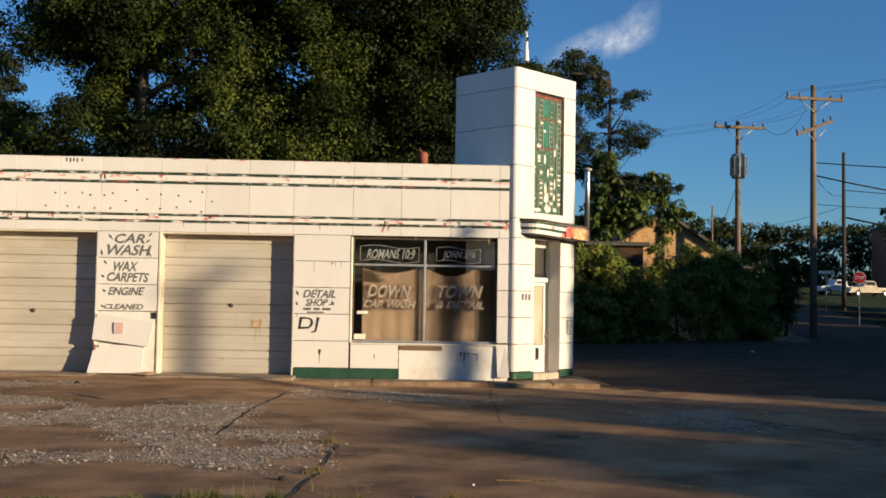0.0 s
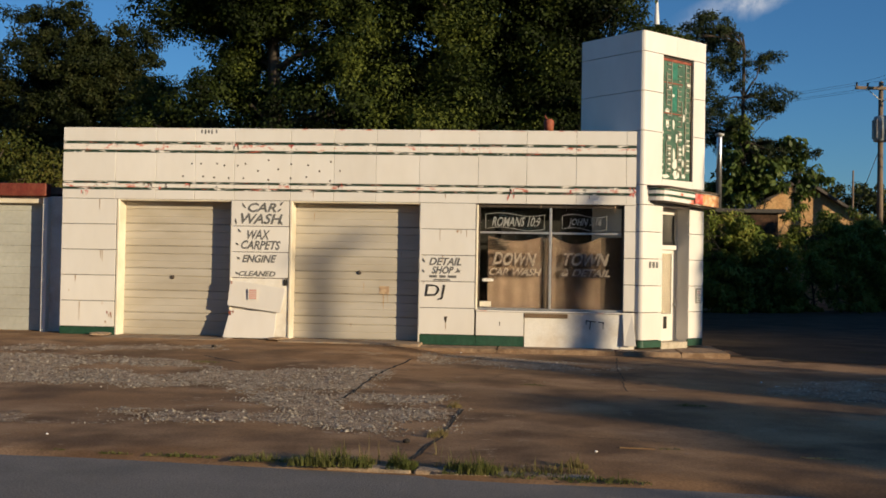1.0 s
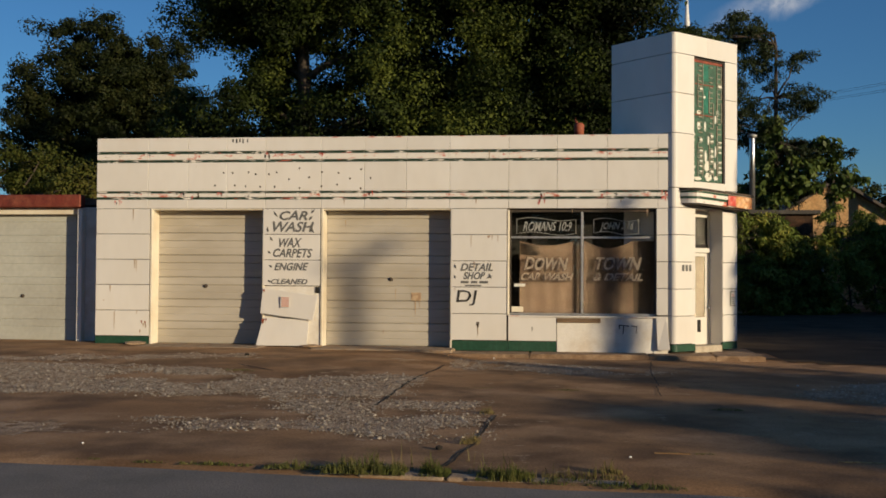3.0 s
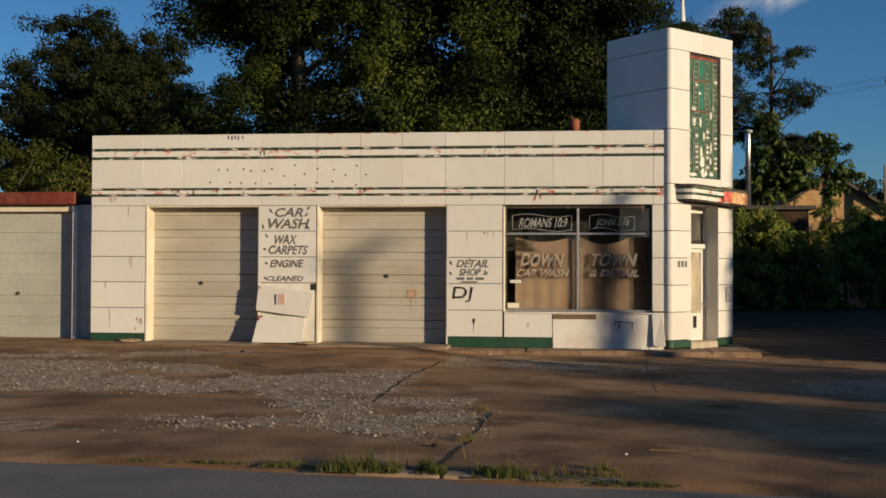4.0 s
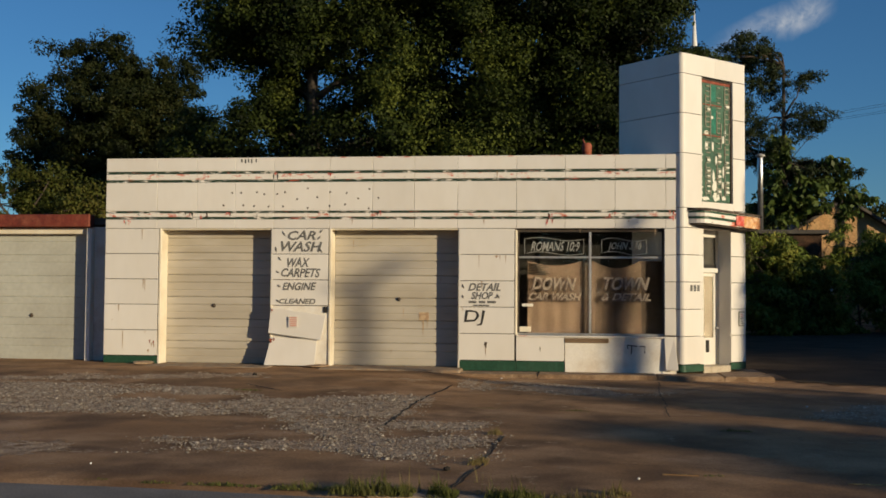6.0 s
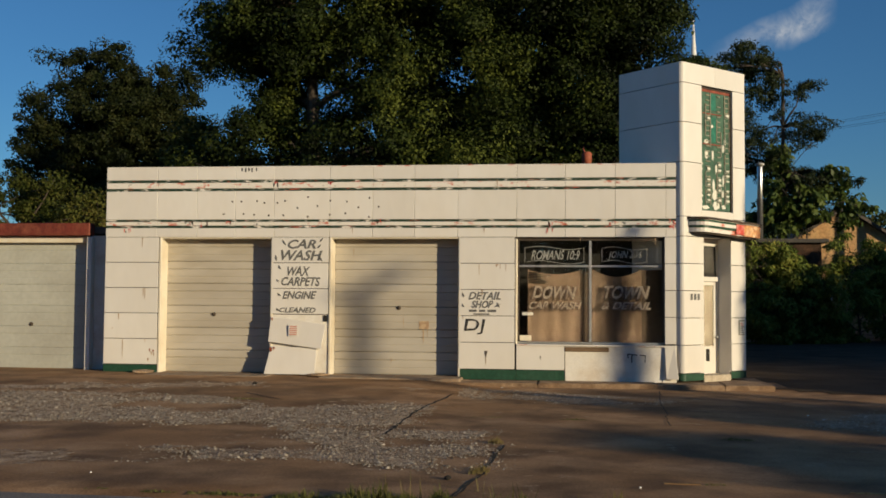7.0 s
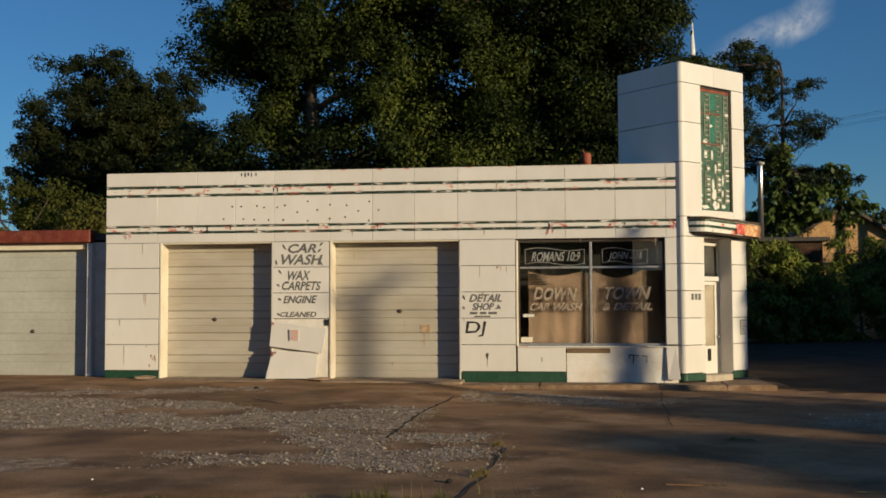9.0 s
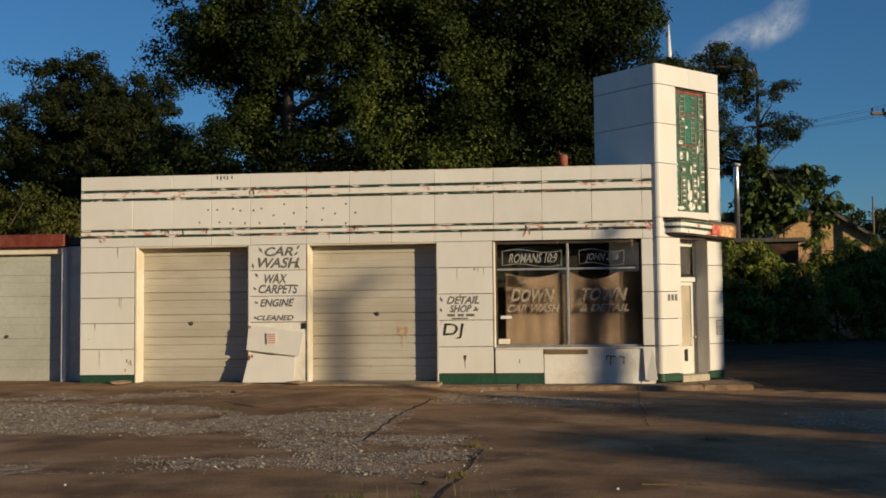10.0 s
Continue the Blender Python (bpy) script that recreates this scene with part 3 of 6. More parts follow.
def wrap_panel(x0, x1, z0, z1, corner=None, mat=m_enamel, name="panel", back=0.05, side=TD):
    """A front panel of the tower, which may turn a rounded corner into the side."""
    pts = []
    if corner == "left":
        pts = [(x1, 0.0), (x0 + RAD, 0.0)] + [(x0 + RAD - RAD * math.sin(a), RAD - RAD * math.cos(a)) for a in (0.4, 0.8, 1.2)] + [(x0, RAD), (x0, side), (x0 + back, side), (x0 + back, back + 0.06), (x0 + back + 0.06, back), (x1, back)]
    elif corner == "right":
        pts = [(x0, back), (x1 - back - 0.06, back), (x1 - back, back + 0.06), (x1 - back, side), (x1, side), (x1, RAD)] + [(x1 - RAD + RAD * math.sin(a), RAD - RAD * math.cos(a)) for a in (1.2, 0.8, 0.4)] + [(x1 - RAD, 0.0), (x0, 0.0)]
    else:
        pts = [(x0, 0.0), (x0, back), (x1, back), (x1, 0.0)]
    bm = prism(pts, z0 + 0.007, z1 - 0.007)
    return part(name, bm, mat, tower)


TJ = [6.57, 6.14, 5.32, 4.49, 3.36, 2.95, 2.39, 1.83, 1.27, 0.715, 0.14]
GL = (0.63, 1.64, 3.53, 6.12)
for z1, z0 in zip(TJ, TJ[1:]):
    if z1 > 6.2:
        wrap_panel(0, TW / 2, z0, z1, "left")
        wrap_panel(TW / 2 + 0.004, TW, z0, z1, "right")
    elif z0 > 2.9:
        wrap_panel(0, GL[0] - 0.004, z0, z1, "left")
        wrap_panel(GL[1] + 0.004, TW, z0, z1, "right")
    else:
        wrap_panel(0, OPEN[0], z0, z1, "left")
        wrap_panel(OPEN[1], TW, z0, z1, "right")
wrap_panel(GL[0], GL[1], 2.95, GL[2] - 0.01)
wrap_panel(0, OPEN[0], -0.02, 0.136, "left", m_green, "base_panel")
wrap_panel(OPEN[1], TW, -0.02, 0.136, "right", m_green, "base_panel")
part("cap", box(0.02, TW - 0.02, 0.02, TD - 0.02, TH - 0.06, TH - 0.006, 0.01), m_stripe, tower)
for a, b in ((OPEN[0] - 0.05, OPEN[0]), (OPEN[1], OPEN[1] + 0.05)):
    part("jamb_lining", box(a, b, 0.05, 0.42, 0.0, 2.95), m_enamel, tower)
part("soffit", box(OPEN[0], OPEN[1], 0.02, 0.42, 2.95, 3.0), m_stripe, tower)
# green sign with the remains of its lettering
sign = part("vertical_sign", box(GL[0], GL[1], 0.06, 0.40, GL[2], GL[3]), m_chip, tower, "recessed dark green sign with flaked lettering")
for x0, x1, z0, z1 in ((GL[0], GL[0] + 0.025, GL[2], GL[3]), (GL[1] - 0.025, GL[1], GL[2], GL[3])):
    part("sign_rim", box(x0, x1, 0.03, 0.06, z0, z1), m_core, sign, "dark rusty rim")
part("sign_rim", box(GL[0] + 0.025, GL[1] - 0.025, 0.03, 0.06, GL[3] - 0.03, GL[3]), m_core, sign)
rnd = random.Random(4)
for c, w in ((0.885, 0.16), (1.24, 0.14), (1.505, 0.145)):
    for side in (-1, 1):
        z = GL[2] + 0.10
        while z < GL[3] - 0.12:
            run = rnd.uniform(0.25, 0.7)
            if rnd.random() < 0.72:
                part("sign_rail", box(c + side * w / 2 - 0.011, c + side * w / 2 + 0.011, 0.040, 0.062, z, min(z + run, GL[3] - 0.09), 0.003), m_dull, sign)
            z += run + rnd.uniform(0.0, 0.08)
    for k in range(22):
        z = GL[3] - 0.15 - k * 0.108
        low = k / 21
        if rnd.random() < 0.93:
            part("sign_rung", box(c - w / 2 + 0.012, c + w / 2 - rnd.uniform(0.012, 0.03), 0.038, 0.062, z - 0.012, z + 0.012, 0.003), m_dull, sign)
        if low > 0.62 and rnd.random() < 0.88 or rnd.random() < 0.05:
            hw = rnd.uniform(0.045, 0.062)
            part("paint_flake", box(c - hw + 0.01, c + hw + 0.01, 0.030, 0.044, z + 0.026, z + 0.026 + rnd.uniform(0.035, 0.06), 0.012), m_flake, sign)
    if c < 0.9:
        for k in range(9):
            z = GL[2] + 0.05 + k * 0.115 + rnd.uniform(-0.02, 0.02)
            part("paint_flake", box(GL[0] + 0.026, GL[0] + 0.026 + rnd.uniform(0.03, 0.07), 0.045, 0.058, z, z + rnd.uniform(0.03, 0.06), 0.008), m_flake, sign)
for z in (5.58, 4.93):
    part("rust_seam", box(GL[0] + 0.08, GL[1] - 0.30, 0.048, 0.060, z - 0.012, z + 0.012, 0.003), m_rust, sign, "rusty seam")
part("rust_seam", box(GL[0] + 0.03, GL[1] - 0.03, 0.048, 0.060, GL[3] - 0.085, GL[3] - 0.03, 0.004), m_rust, sign, "rusty head strip")
for z0, z1 in ((5.66, 6.0), (4.98, 5.52)):
    part("sign_panel", box(0.985, 1.155, 0.050, 0.060, z0, z1, 0.004), m_brightgreen, sign, "brighter green panel")


def flake(c, z, w, h, seed):
    """A ragged patch of leftover white paint."""
    out = []
    for k in range(12):
        t = 2 * math.pi * k / 12
        r = 1 + 0.45 * noise.noise((seed * 3.1, math.cos(t) * 1.4, math.sin(t) * 1.4))
        out.append((c + w * r * math.cos(t), z + h * r * math.sin(t)))
    part("paint_flake", prism(out, 0.0, 0.012), m_flake, sign, "", pose(0, 0.060, 0, 90, 0, 0))


for k, (c, z, w, h) in enumerate(((1.02, 5.32, 0.035, 0.035), (0.83, 4.98, 0.07, 0.045), (0.84, 4.70, 0.05, 0.10), (1.04, 4.70, 0.035, 0.13), (1.15, 4.42, 0.03, 0.09), (1.38, 4.86, 0.03, 0.10), (1.44, 5.02, 0.03, 0.07),
                                    (1.06, 4.08, 0.045, 0.12), (1.10, 3.86, 0.08, 0.13), (1.14, 3.64, 0.10, 0.09), (0.80, 3.59, 0.12, 0.035), (1.40, 3.62, 0.08, 0.04), (1.38, 4.18, 0.025, 0.11), (1.37, 3.90, 0.025, 0.08))):
    flake(c, z, w, h, k)

# entrance: recessed door, transom light, step
ent = part("entrance_door", box(OPEN[0], OPEN[1], 0.36, 0.40, 0.08, 0.66, 0.004), m_enamel, tower, "white half-glazed entrance door")
part("door_stile", box(OPEN[0], OPEN[0] + 0.1, 0.36, 0.40, 0.66, 2.03, 0.004), m_enamel, ent)
part("door_stile", box(OPEN[1] - 0.13, OPEN[1] - 0.03, 0.36, 0.40, 0.66, 2.03, 0.004), m_enamel, ent)
part("door_rail", box(OPEN[0] + 0.1, OPEN[1] - 0.13, 0.36, 0.40, 1.96, 2.03, 0.004), m_enamel, ent)
part("door_frame", box(OPEN[1] - 0.03, OPEN[1], 0.33, 0.40, 0.08, 2.9, 0.004), m_jamb, ent, "cream door frame")
part("door_paper", box(OPEN[0] + 0.1, OPEN[1] - 0.13, 0.385, 0.395, 0.66, 1.96), m_doorpaper, ent, "tan paper behind the glass")
p_ = part("pane", box(OPEN[0] + 0.1, OPEN[1] - 0.13, 0.37, 0.375, 0.66, 1.96), glass, ent)
p_.visible_shadow = False
# solid black block in place of a cut hole; its darkness is only colour
part("door_hole", box(1.16, 1.29, 0.355, 0.37, 0.34, 0.61, 0.01), m_dark, ent, "black block painting the dark of a hole in the kick panel")
part("door_knob", lathe([(0.012, 0), (0.012, 0.03), (0.032, 0.04), (0.03, 0.06), (0.01, 0.07)], 10), m_metal, ent, "metal door knob", pose(OPEN[1] - 0.075, 0.36, 0.86, 90, 0, 0))
part("transom_bar", box(OPEN[0], OPEN[1] - 0.03, 0.30, 0.40, 2.04, 2.14, 0.008), m_enamel, ent, "white transom bar")
tl = part("transom_light", box(OPEN[0], OPEN[1] - 0.03, 0.37, 0.41, 2.14, 2.22, 0.004), m_dark, ent, "dark transom light")
part("transom_frame", box(OPEN[0], OPEN[1] - 0.03, 0.36, 0.40, 2.80, 2.95, 0.004), m_enamel, ent)
p_ = part("pane", box(OPEN[0], OPEN[1] - 0.03, 0.385, 0.39, 2.22, 2.80), glass, ent)
p_.visible_shadow = False
# near-black board put in for the unlit space behind the transom pane
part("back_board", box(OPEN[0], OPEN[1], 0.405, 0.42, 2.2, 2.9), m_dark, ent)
part("step", box(OPEN[0] + 0.004, OPEN[1] - 0.004, 0.0, 0.36, -0.1, 0.08, 0.015), m_palestep, tower, "pale concrete step")
for x in (0.28, 0.39, 0.50):
    part("number_bar", box(x - 0.035, x + 0.035, -0.006, -0.002, 1.64, 1.77), m_paint, tower)
posted = part("posted_notice", box(1.80, 1.99, -0.014, -0.002, 0.90, 1.22, 0.004), m_dull, tower, "small framed notice with faded print")
part("paper", box(1.825, 1.975, -0.018, -0.014, 0.925, 1.195), m_enamel, posted)
for k in range(6):
    part("print_bar", box(1.84, 1.96 - 0.02 * (k % 3), -0.021, -0.018, 0.945 + 0.040 * k, 0.965 + 0.040 * k), m_sticker if k > 3 else m_paint, posted)

# eyebrow canopy over the entrance
CZ0, CZ1 = 2.94, 3.26


def canopy_outline(grow):
    pts = [(0.14 - grow, 0.02)]
    for k in range(7):
        a = math.pi / 2 * k / 6
        pts.append((0.14 - grow + 0.30 * (1 - math.cos(a)), -0.36 * math.sin(a) - grow * math.sin(a)))
    pts += [(2.06, -0.36 - grow), (2.15 + grow, -0.28), (2.18 + grow, 0.0), (2.18 + grow, 0.6), (2.125, 0.6), (2.125, 0.02)]
    return pts


canopy = part("canopy", prism(canopy_outline(0.03), CZ1 - 0.03, CZ1 + 0.012), m_core, tower, "rounded striped eyebrow canopy over the entrance", pose(-0.09, 0, 0.085, 0, 2.4, 0))
for z0, z1, g, mt, nm in ((CZ0, CZ0 + 0.03, -0.09, m_core, "canopy_band"), (CZ0 + 0.03, CZ0 + 0.115, -0.03, m_stripe, "canopy_band"), (CZ0 + 0.115, CZ0 + 0.165, -0.02, m_green, "canopy_band"), (CZ0 + 0.165, CZ0 + 0.235, 0.0, m_stripe, "canopy_band"), (CZ0 + 0.235, CZ0 + 0.28, -0.02, m_green, "canopy_band"), (CZ0 + 0.28, CZ1 - 0.03, 0.0, m_stripe, "canopy_band")):
    part(nm, prism(canopy_outline(g), z0, z1), mt, canopy)
part("canopy_patch", box(1.24, 1.50, -0.368, -0.355, CZ0 + 0.05, CZ1 - 0.06), m_red, canopy, "flaking red patch")
part("canopy_patch", box(1.50, 2.04, -0.368, -0.355, CZ0 + 0.03, CZ1 - 0.05), m_orange, canopy, "rusty orange patch")

# stains, drips and scrawls on the panels
def stain(x, z, w, h, mat=None, y=-0.0045):
    bm = bmesh.new()
    n = 9
    l, r_ = [], []
    for k in range(n):
        t = k / (n - 1)
        hw = w * (1 - t) ** 0.6 * (0.5 + 0.5 * abs(noise.noise((x * 9 + k, z * 7, 1)))) + 0.002
        o = 0.3 * w * noise.noise((x * 5, k * 0.7, z))
        l.append(bm.verts.new((x - hw + o, y, z - h * t)))
        r_.append(bm.verts.new((x + hw + o, y, z - h * t)))
    for k in range(n - 1):
        bm.faces.new((l[k], r_[k], r_[k + 1], l[k + 1]))
    return part("rust_stain", bm, mat or m_stain, front)


srnd = random.Random(21)
for _ in range(26):
    x = srnd.choice([srnd.uniform(-5.0, -3.9), srnd.uniform(2.8, 3.85), srnd.uniform(-5, 7), srnd.uniform(5, 6.8)])
    z = srnd.choice([c for c in COURSES[:-1]] + [3.29, 3.13, 4.15]) - 0.01
    if z < 2.92 and not any(a + 0.06 < x < b - 0.12 for a, b in (PIERS[0], PIERS[2])) or x > 6.9:
        continue
    stain(x, z, srnd.uniform(0.006, 0.02), srnd.uniform(0.06, 0.26))
stain(3.30, 0.55, 0.045, 0.13, m_core)
stain(3.30, 0.49, 0.012, 0.22)
stain(4.43, 0.46, 0.014, 0.09, m_core)
stain(3.52, 2.36, 0.05, 0.05)
for k in range(5):
    stain(-3.98 + 0.07 * math.cos(k * 1.9), 0.42 + 0.12 * math.sin(k * 2.3), 0.025, 0.07, m_rust if k % 2 else m_stain)
stain(-4.62, 0.70, 0.01, 0.40)
for x, z, w, h in ((-1.29, 0.57, 0.05, 0.10), (-1.22, 0.58, 0.03, 0.06), (-1.27, 1.20, 0.03, 0.06)):
    stain(x, z, w, h, m_rust, -0.075)
stain(-4.86, 0.95, 0.02, 0.02)
for (pts) in (((6.22, 0.52), (6.42, 0.50)), ((6.31, 0.51), (6.30, 0.34)), ((6.47, 0.50), (6.58, 0.49), (6.57, 0.36)), ((6.22, 0.52), (6.23, 0.44))):
    part("scrawl", tube([(x, 0.012, z) for x, z in pts], [0.011] * len(pts), 5), m_black, front)
for k, x in enumerate((-2.02, -1.94, -1.87, -1.80, -1.70)):
    part("scrawl", box(x, x + 0.03, -0.005, -0.002, 4.36 - 0.02 * (k % 2), 4.43), m_black if k < 3 else m_paint, front)
# black block on the backing stands for the shaded gap beside the loose panel
part("pier_gap", box(-0.17, -0.09, 0.0, 0.018, 1.13, 1.26), m_dark, front, "black block painting the dark of a hole where backing is gone")

# flue pipe and roof vent
vent = thing("roof_vent_pipe", "rusty red-brown vent pipe standing on the flat roof", "vent pipe", m=pose(5.48, 5.0, 4.12))
part("pipe", lathe([(0.09, 0), (0.09, 1.0), (0.08, 1.02)], 10), m_rust, vent)
part("cowl", lathe([(0.12, 0.98), (0.13, 1.25), (0.09, 1.3)], 10), m_rust, vent)
part("bracket", tube([(0.0, 0, 1.2), (-0.1, 0, 1.38), (-0.08, 0, 1.45)], [0.03, 0.025, 0.02], 6), m_rust, vent)

# ---------------------------------------------------------------- garage next door
shed = thing("neighbouring_garage", "low white garage with rusty red fascia and closed roll-up door", "garage")
part("wall", box(-12.2, -9.3, 0.55, 0.75, -0.1, 2.95), m_stucco, shed)
part("wall", box(-5.66, -5.10, 0.62, 0.80, -0.1, 3.0), m_stucco, shed)
part("lintel", box(-9.3, -5.66, 0.55, 0.75, 2.84, 2.98, 0.01), m_jamb, shed, "stained pale lintel")
part("door_post", box(-5.70, -5.58, 0.44, 0.62, -0.1, 2.97, 0.01), m_enamel, shed, "white door post")
garage_door(-9.3, -5.70, 0.0, 2.84, 0.72, m_door2, shed, 6, (-7.1, 1.0), 0.35)
part("fascia", box(-12.3, -5.60, 0.35, 0.62, 2.99, 3.27, 0.02), m_fascia, shed, "rusty red metal fascia")
part("roof", box(-12.3, -5.2, 0.62, 8.0, 3.05, 3.2), m_roof, shed)
part("side_wall", box(-12.2, -12.0, 0.75, 8.0, -0.1, 3.05), m_stucco, shed)
part("back_wall", box(-12.0, -5.1, 7.8, 8.0, -0.1, 3.05), m_stucco, shed)

# ---------------------------------------------------------------- ground
def ramp(v, xs, ys):
    return float(np.interp(v, xs, ys))


def inside(p, poly):
    x, y = p
    c = False
    for (x0, y0), (x1, y1) in zip(poly, poly[1:] + poly[:1]):
        if (y0 > y) != (y1 > y) and x < (x1 - x0) * (y - y0) / (y1 - y0) + x0:
            c = not c
    return c


def edge(x):
    """The street's edge."""
    return ramp(x, [-25, 25], [-10.35, -15.6])


def gz(x, y):
    """Height of the ground."""
    near = ramp(x, [-12, -4, 2.2, 3.4, 9, 14], [0.03, 0.0, -0.03, -0.13, -0.16, -0.16])
    f = ramp(y, [-9, -2.0], [0.0, 1.0])
    z = near * f - 0.13 * (1 - f)
    z += 0.052 * max(0.0, min(y, 170) - 32)
    if -12 < y < 20 and -20 < x < 30:
        z += 0.018 * (noise.noise((x * 0.5, y * 0.5, 3)) if y < -1.2 else 0.0)
    d = min(1.0, max(0.0, (edge(x) - y) / 0.7))
    return z - 0.30 * d


m_lot = material("worn_brown_asphalt", (0.35, 0.20, 0.098), 0.88, tones=((0.215, 0.118, 0.058), (0.45, 0.28, 0.155), (0.17, 0.10, 0.055)), scale=0.42, fine=40, bump=0.18, fine_var=0.22, spots=(((0.42, 0.30, 0.19), 0.38, 1.3), ((0.08, 0.05, 0.03), 0.37, 0.9), ((0.24, 0.19, 0.13), 0.34, 6.0)), spec=0.12)
m_bed = material("gravel_bed", (0.32, 0.215, 0.13), 0.95, tones=((0.18, 0.11, 0.062), (0.44, 0.32, 0.21)), scale=2.6, fine=48, bump=1.0, fine_var=0.65, jitter=0)
m_stone = material("pale_gravel", (0.50, 0.40, 0.275), 0.9, tones=((0.20, 0.145, 0.095), (0.68, 0.58, 0.44)), scale=9, fine=60, bump=0.1, island=0.6)
m_asphalt = material("street_asphalt", (0.21, 0.19, 0.165), 0.9, tones=((0.17, 0.155, 0.135), (0.25, 0.225, 0.195)), scale=0.6, fine=60, bump=0.4, fine_var=0.3, spec=0.15)
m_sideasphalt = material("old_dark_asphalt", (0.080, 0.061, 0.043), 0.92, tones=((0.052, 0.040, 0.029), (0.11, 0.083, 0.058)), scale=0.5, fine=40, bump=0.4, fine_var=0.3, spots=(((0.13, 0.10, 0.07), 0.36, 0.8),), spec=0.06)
m_field = material("far_grass", (0.05, 0.075, 0.025), 0.95, tones=((0.09, 0.09, 0.04), (0.035, 0.055, 0.02)), scale=0.3, fine=12, bump=0.4, spec=0.05)
m_kerb = material("broken_kerb", (0.36, 0.24, 0.145), 0.95, tones=((0.15, 0.11, 0.075), (0.32, 0.26, 0.19)), scale=3, fine=50, bump=0.5)
m_yellow = material("worn_yellow_paint", (0.36, 0.26, 0.12), 0.9, fine=30, bump=0.1, spots=(((0.22, 0.13, 0.065), 0.53, 7.0),), spec=0.1)
m_crack = material("crack_filler", (0.022, 0.018, 0.014), 0.95, fine=30)

gx = sorted(set(list(np.arange(-16, 24.01, 0.5).round(3)) + [-1500, -600, -250, -120, -70, -45, -30, -22] + [28, 34, 40, 48, 58, 70, 90, 120, 180, 300, 700, 1500]))
gy = sorted(set(list(np.arange(-17.0, 12.01, 0.5).round(3)) + [-1500, -500, -200, -80, -40, -28, -20, 15, 18, 22, 27, 32, 40, 55, 75, 100, 135, 170, 260, 500, 1500]))
bm = bmesh.new()
gv = [[bm.verts.new((x, y, gz(x, y))) for x in gx] for y in gy]
for j in range(len(gy) - 1):
    for i in range(len(gx) - 1):
        bm.faces.new((gv[j][i], gv[j][i + 1], gv[j + 1][i + 1], gv[j + 1][i])).smooth = True
tagged(part("ground", bm, m_lot), "worn brown asphalt lot, cracked and gritty", "ground", kind="structure")


def strip(outline_l, outline_r, lift, mat, name, label, steps=40):
    """A road surface between two lines of (x, y), lying on the ground."""
    bm = bmesh.new()
    rows_ = []
    for k in range(steps + 1):
        t = k / steps
        a, b = [Vector(p[0]).lerp(Vector(p[1]), t) for p in (outline_l, outline_r)]
        rows_.append([bm.verts.new((*a.lerp(b, s), gz(*a.lerp(b, s)) + lift)) for s in (0, 0.25, 0.5, 0.75, 1)])
    for r0, r1 in zip(rows_, rows_[1:]):
        for i in range(4):
            bm.faces.new((r0[i], r0[i + 1], r1[i + 1], r1[i])).smooth = True
    bmesh.ops.recalc_face_normals(bm, faces=bm.faces[:])
    return tagged(part(name, bm, mat), label, "road", kind="structure")


bm = bmesh.new()
prism([(-400, -32), (400, -32), (400, -15.6), (25, -15.6), (-25, -10.35), (-400, -10.35)], -0.5, -0.165, bm)
tagged(part("road", bm, m_asphalt), "grey asphalt street in front of the lot", "road", kind="structure")
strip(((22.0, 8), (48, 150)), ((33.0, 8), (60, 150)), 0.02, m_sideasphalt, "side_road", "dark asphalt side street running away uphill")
strip(((34.5, 40), (60.5, 150)), ((120.0, 40), (140, 150)), 0.02, m_field, "verge", "dark green grass verge across the side street")

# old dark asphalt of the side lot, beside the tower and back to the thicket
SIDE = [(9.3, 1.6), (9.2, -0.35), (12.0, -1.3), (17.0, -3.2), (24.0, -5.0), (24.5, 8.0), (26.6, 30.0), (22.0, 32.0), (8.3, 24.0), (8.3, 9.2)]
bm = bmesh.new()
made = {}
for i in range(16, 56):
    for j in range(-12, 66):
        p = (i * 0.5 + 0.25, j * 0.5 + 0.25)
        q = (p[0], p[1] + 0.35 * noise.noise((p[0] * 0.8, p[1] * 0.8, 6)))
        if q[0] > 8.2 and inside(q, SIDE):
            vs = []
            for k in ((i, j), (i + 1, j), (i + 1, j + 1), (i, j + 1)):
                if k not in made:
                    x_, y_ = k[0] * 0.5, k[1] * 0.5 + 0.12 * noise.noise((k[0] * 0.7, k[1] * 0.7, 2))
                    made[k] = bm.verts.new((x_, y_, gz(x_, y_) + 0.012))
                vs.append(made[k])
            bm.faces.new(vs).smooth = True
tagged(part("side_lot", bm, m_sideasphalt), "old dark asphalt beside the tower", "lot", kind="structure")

# low broken kerb along the street
rnd = random.Random(7)
kerb = thing("kerb", "low crumbling brown concrete kerb with gaps", "kerb", kind="structure")
x = 3.3
while x < 5.5:
    w = rnd.uniform(0.6, 1.1)
    h = rnd.uniform(-0.012, 0.006)
    part("kerb_stone", box(-w / 2 + 0.003, w / 2 - 0.003, -0.10, 0.10, -0.15, 0.03 + h, 0.03, 2), m_kerb, kerb, "", pose(x + w / 2, edge(x + w / 2) + 0.16 + rnd.uniform(-0.02, 0.02), -0.15, 0, 0, -6 + rnd.uniform(-3, 3)))
    x += w

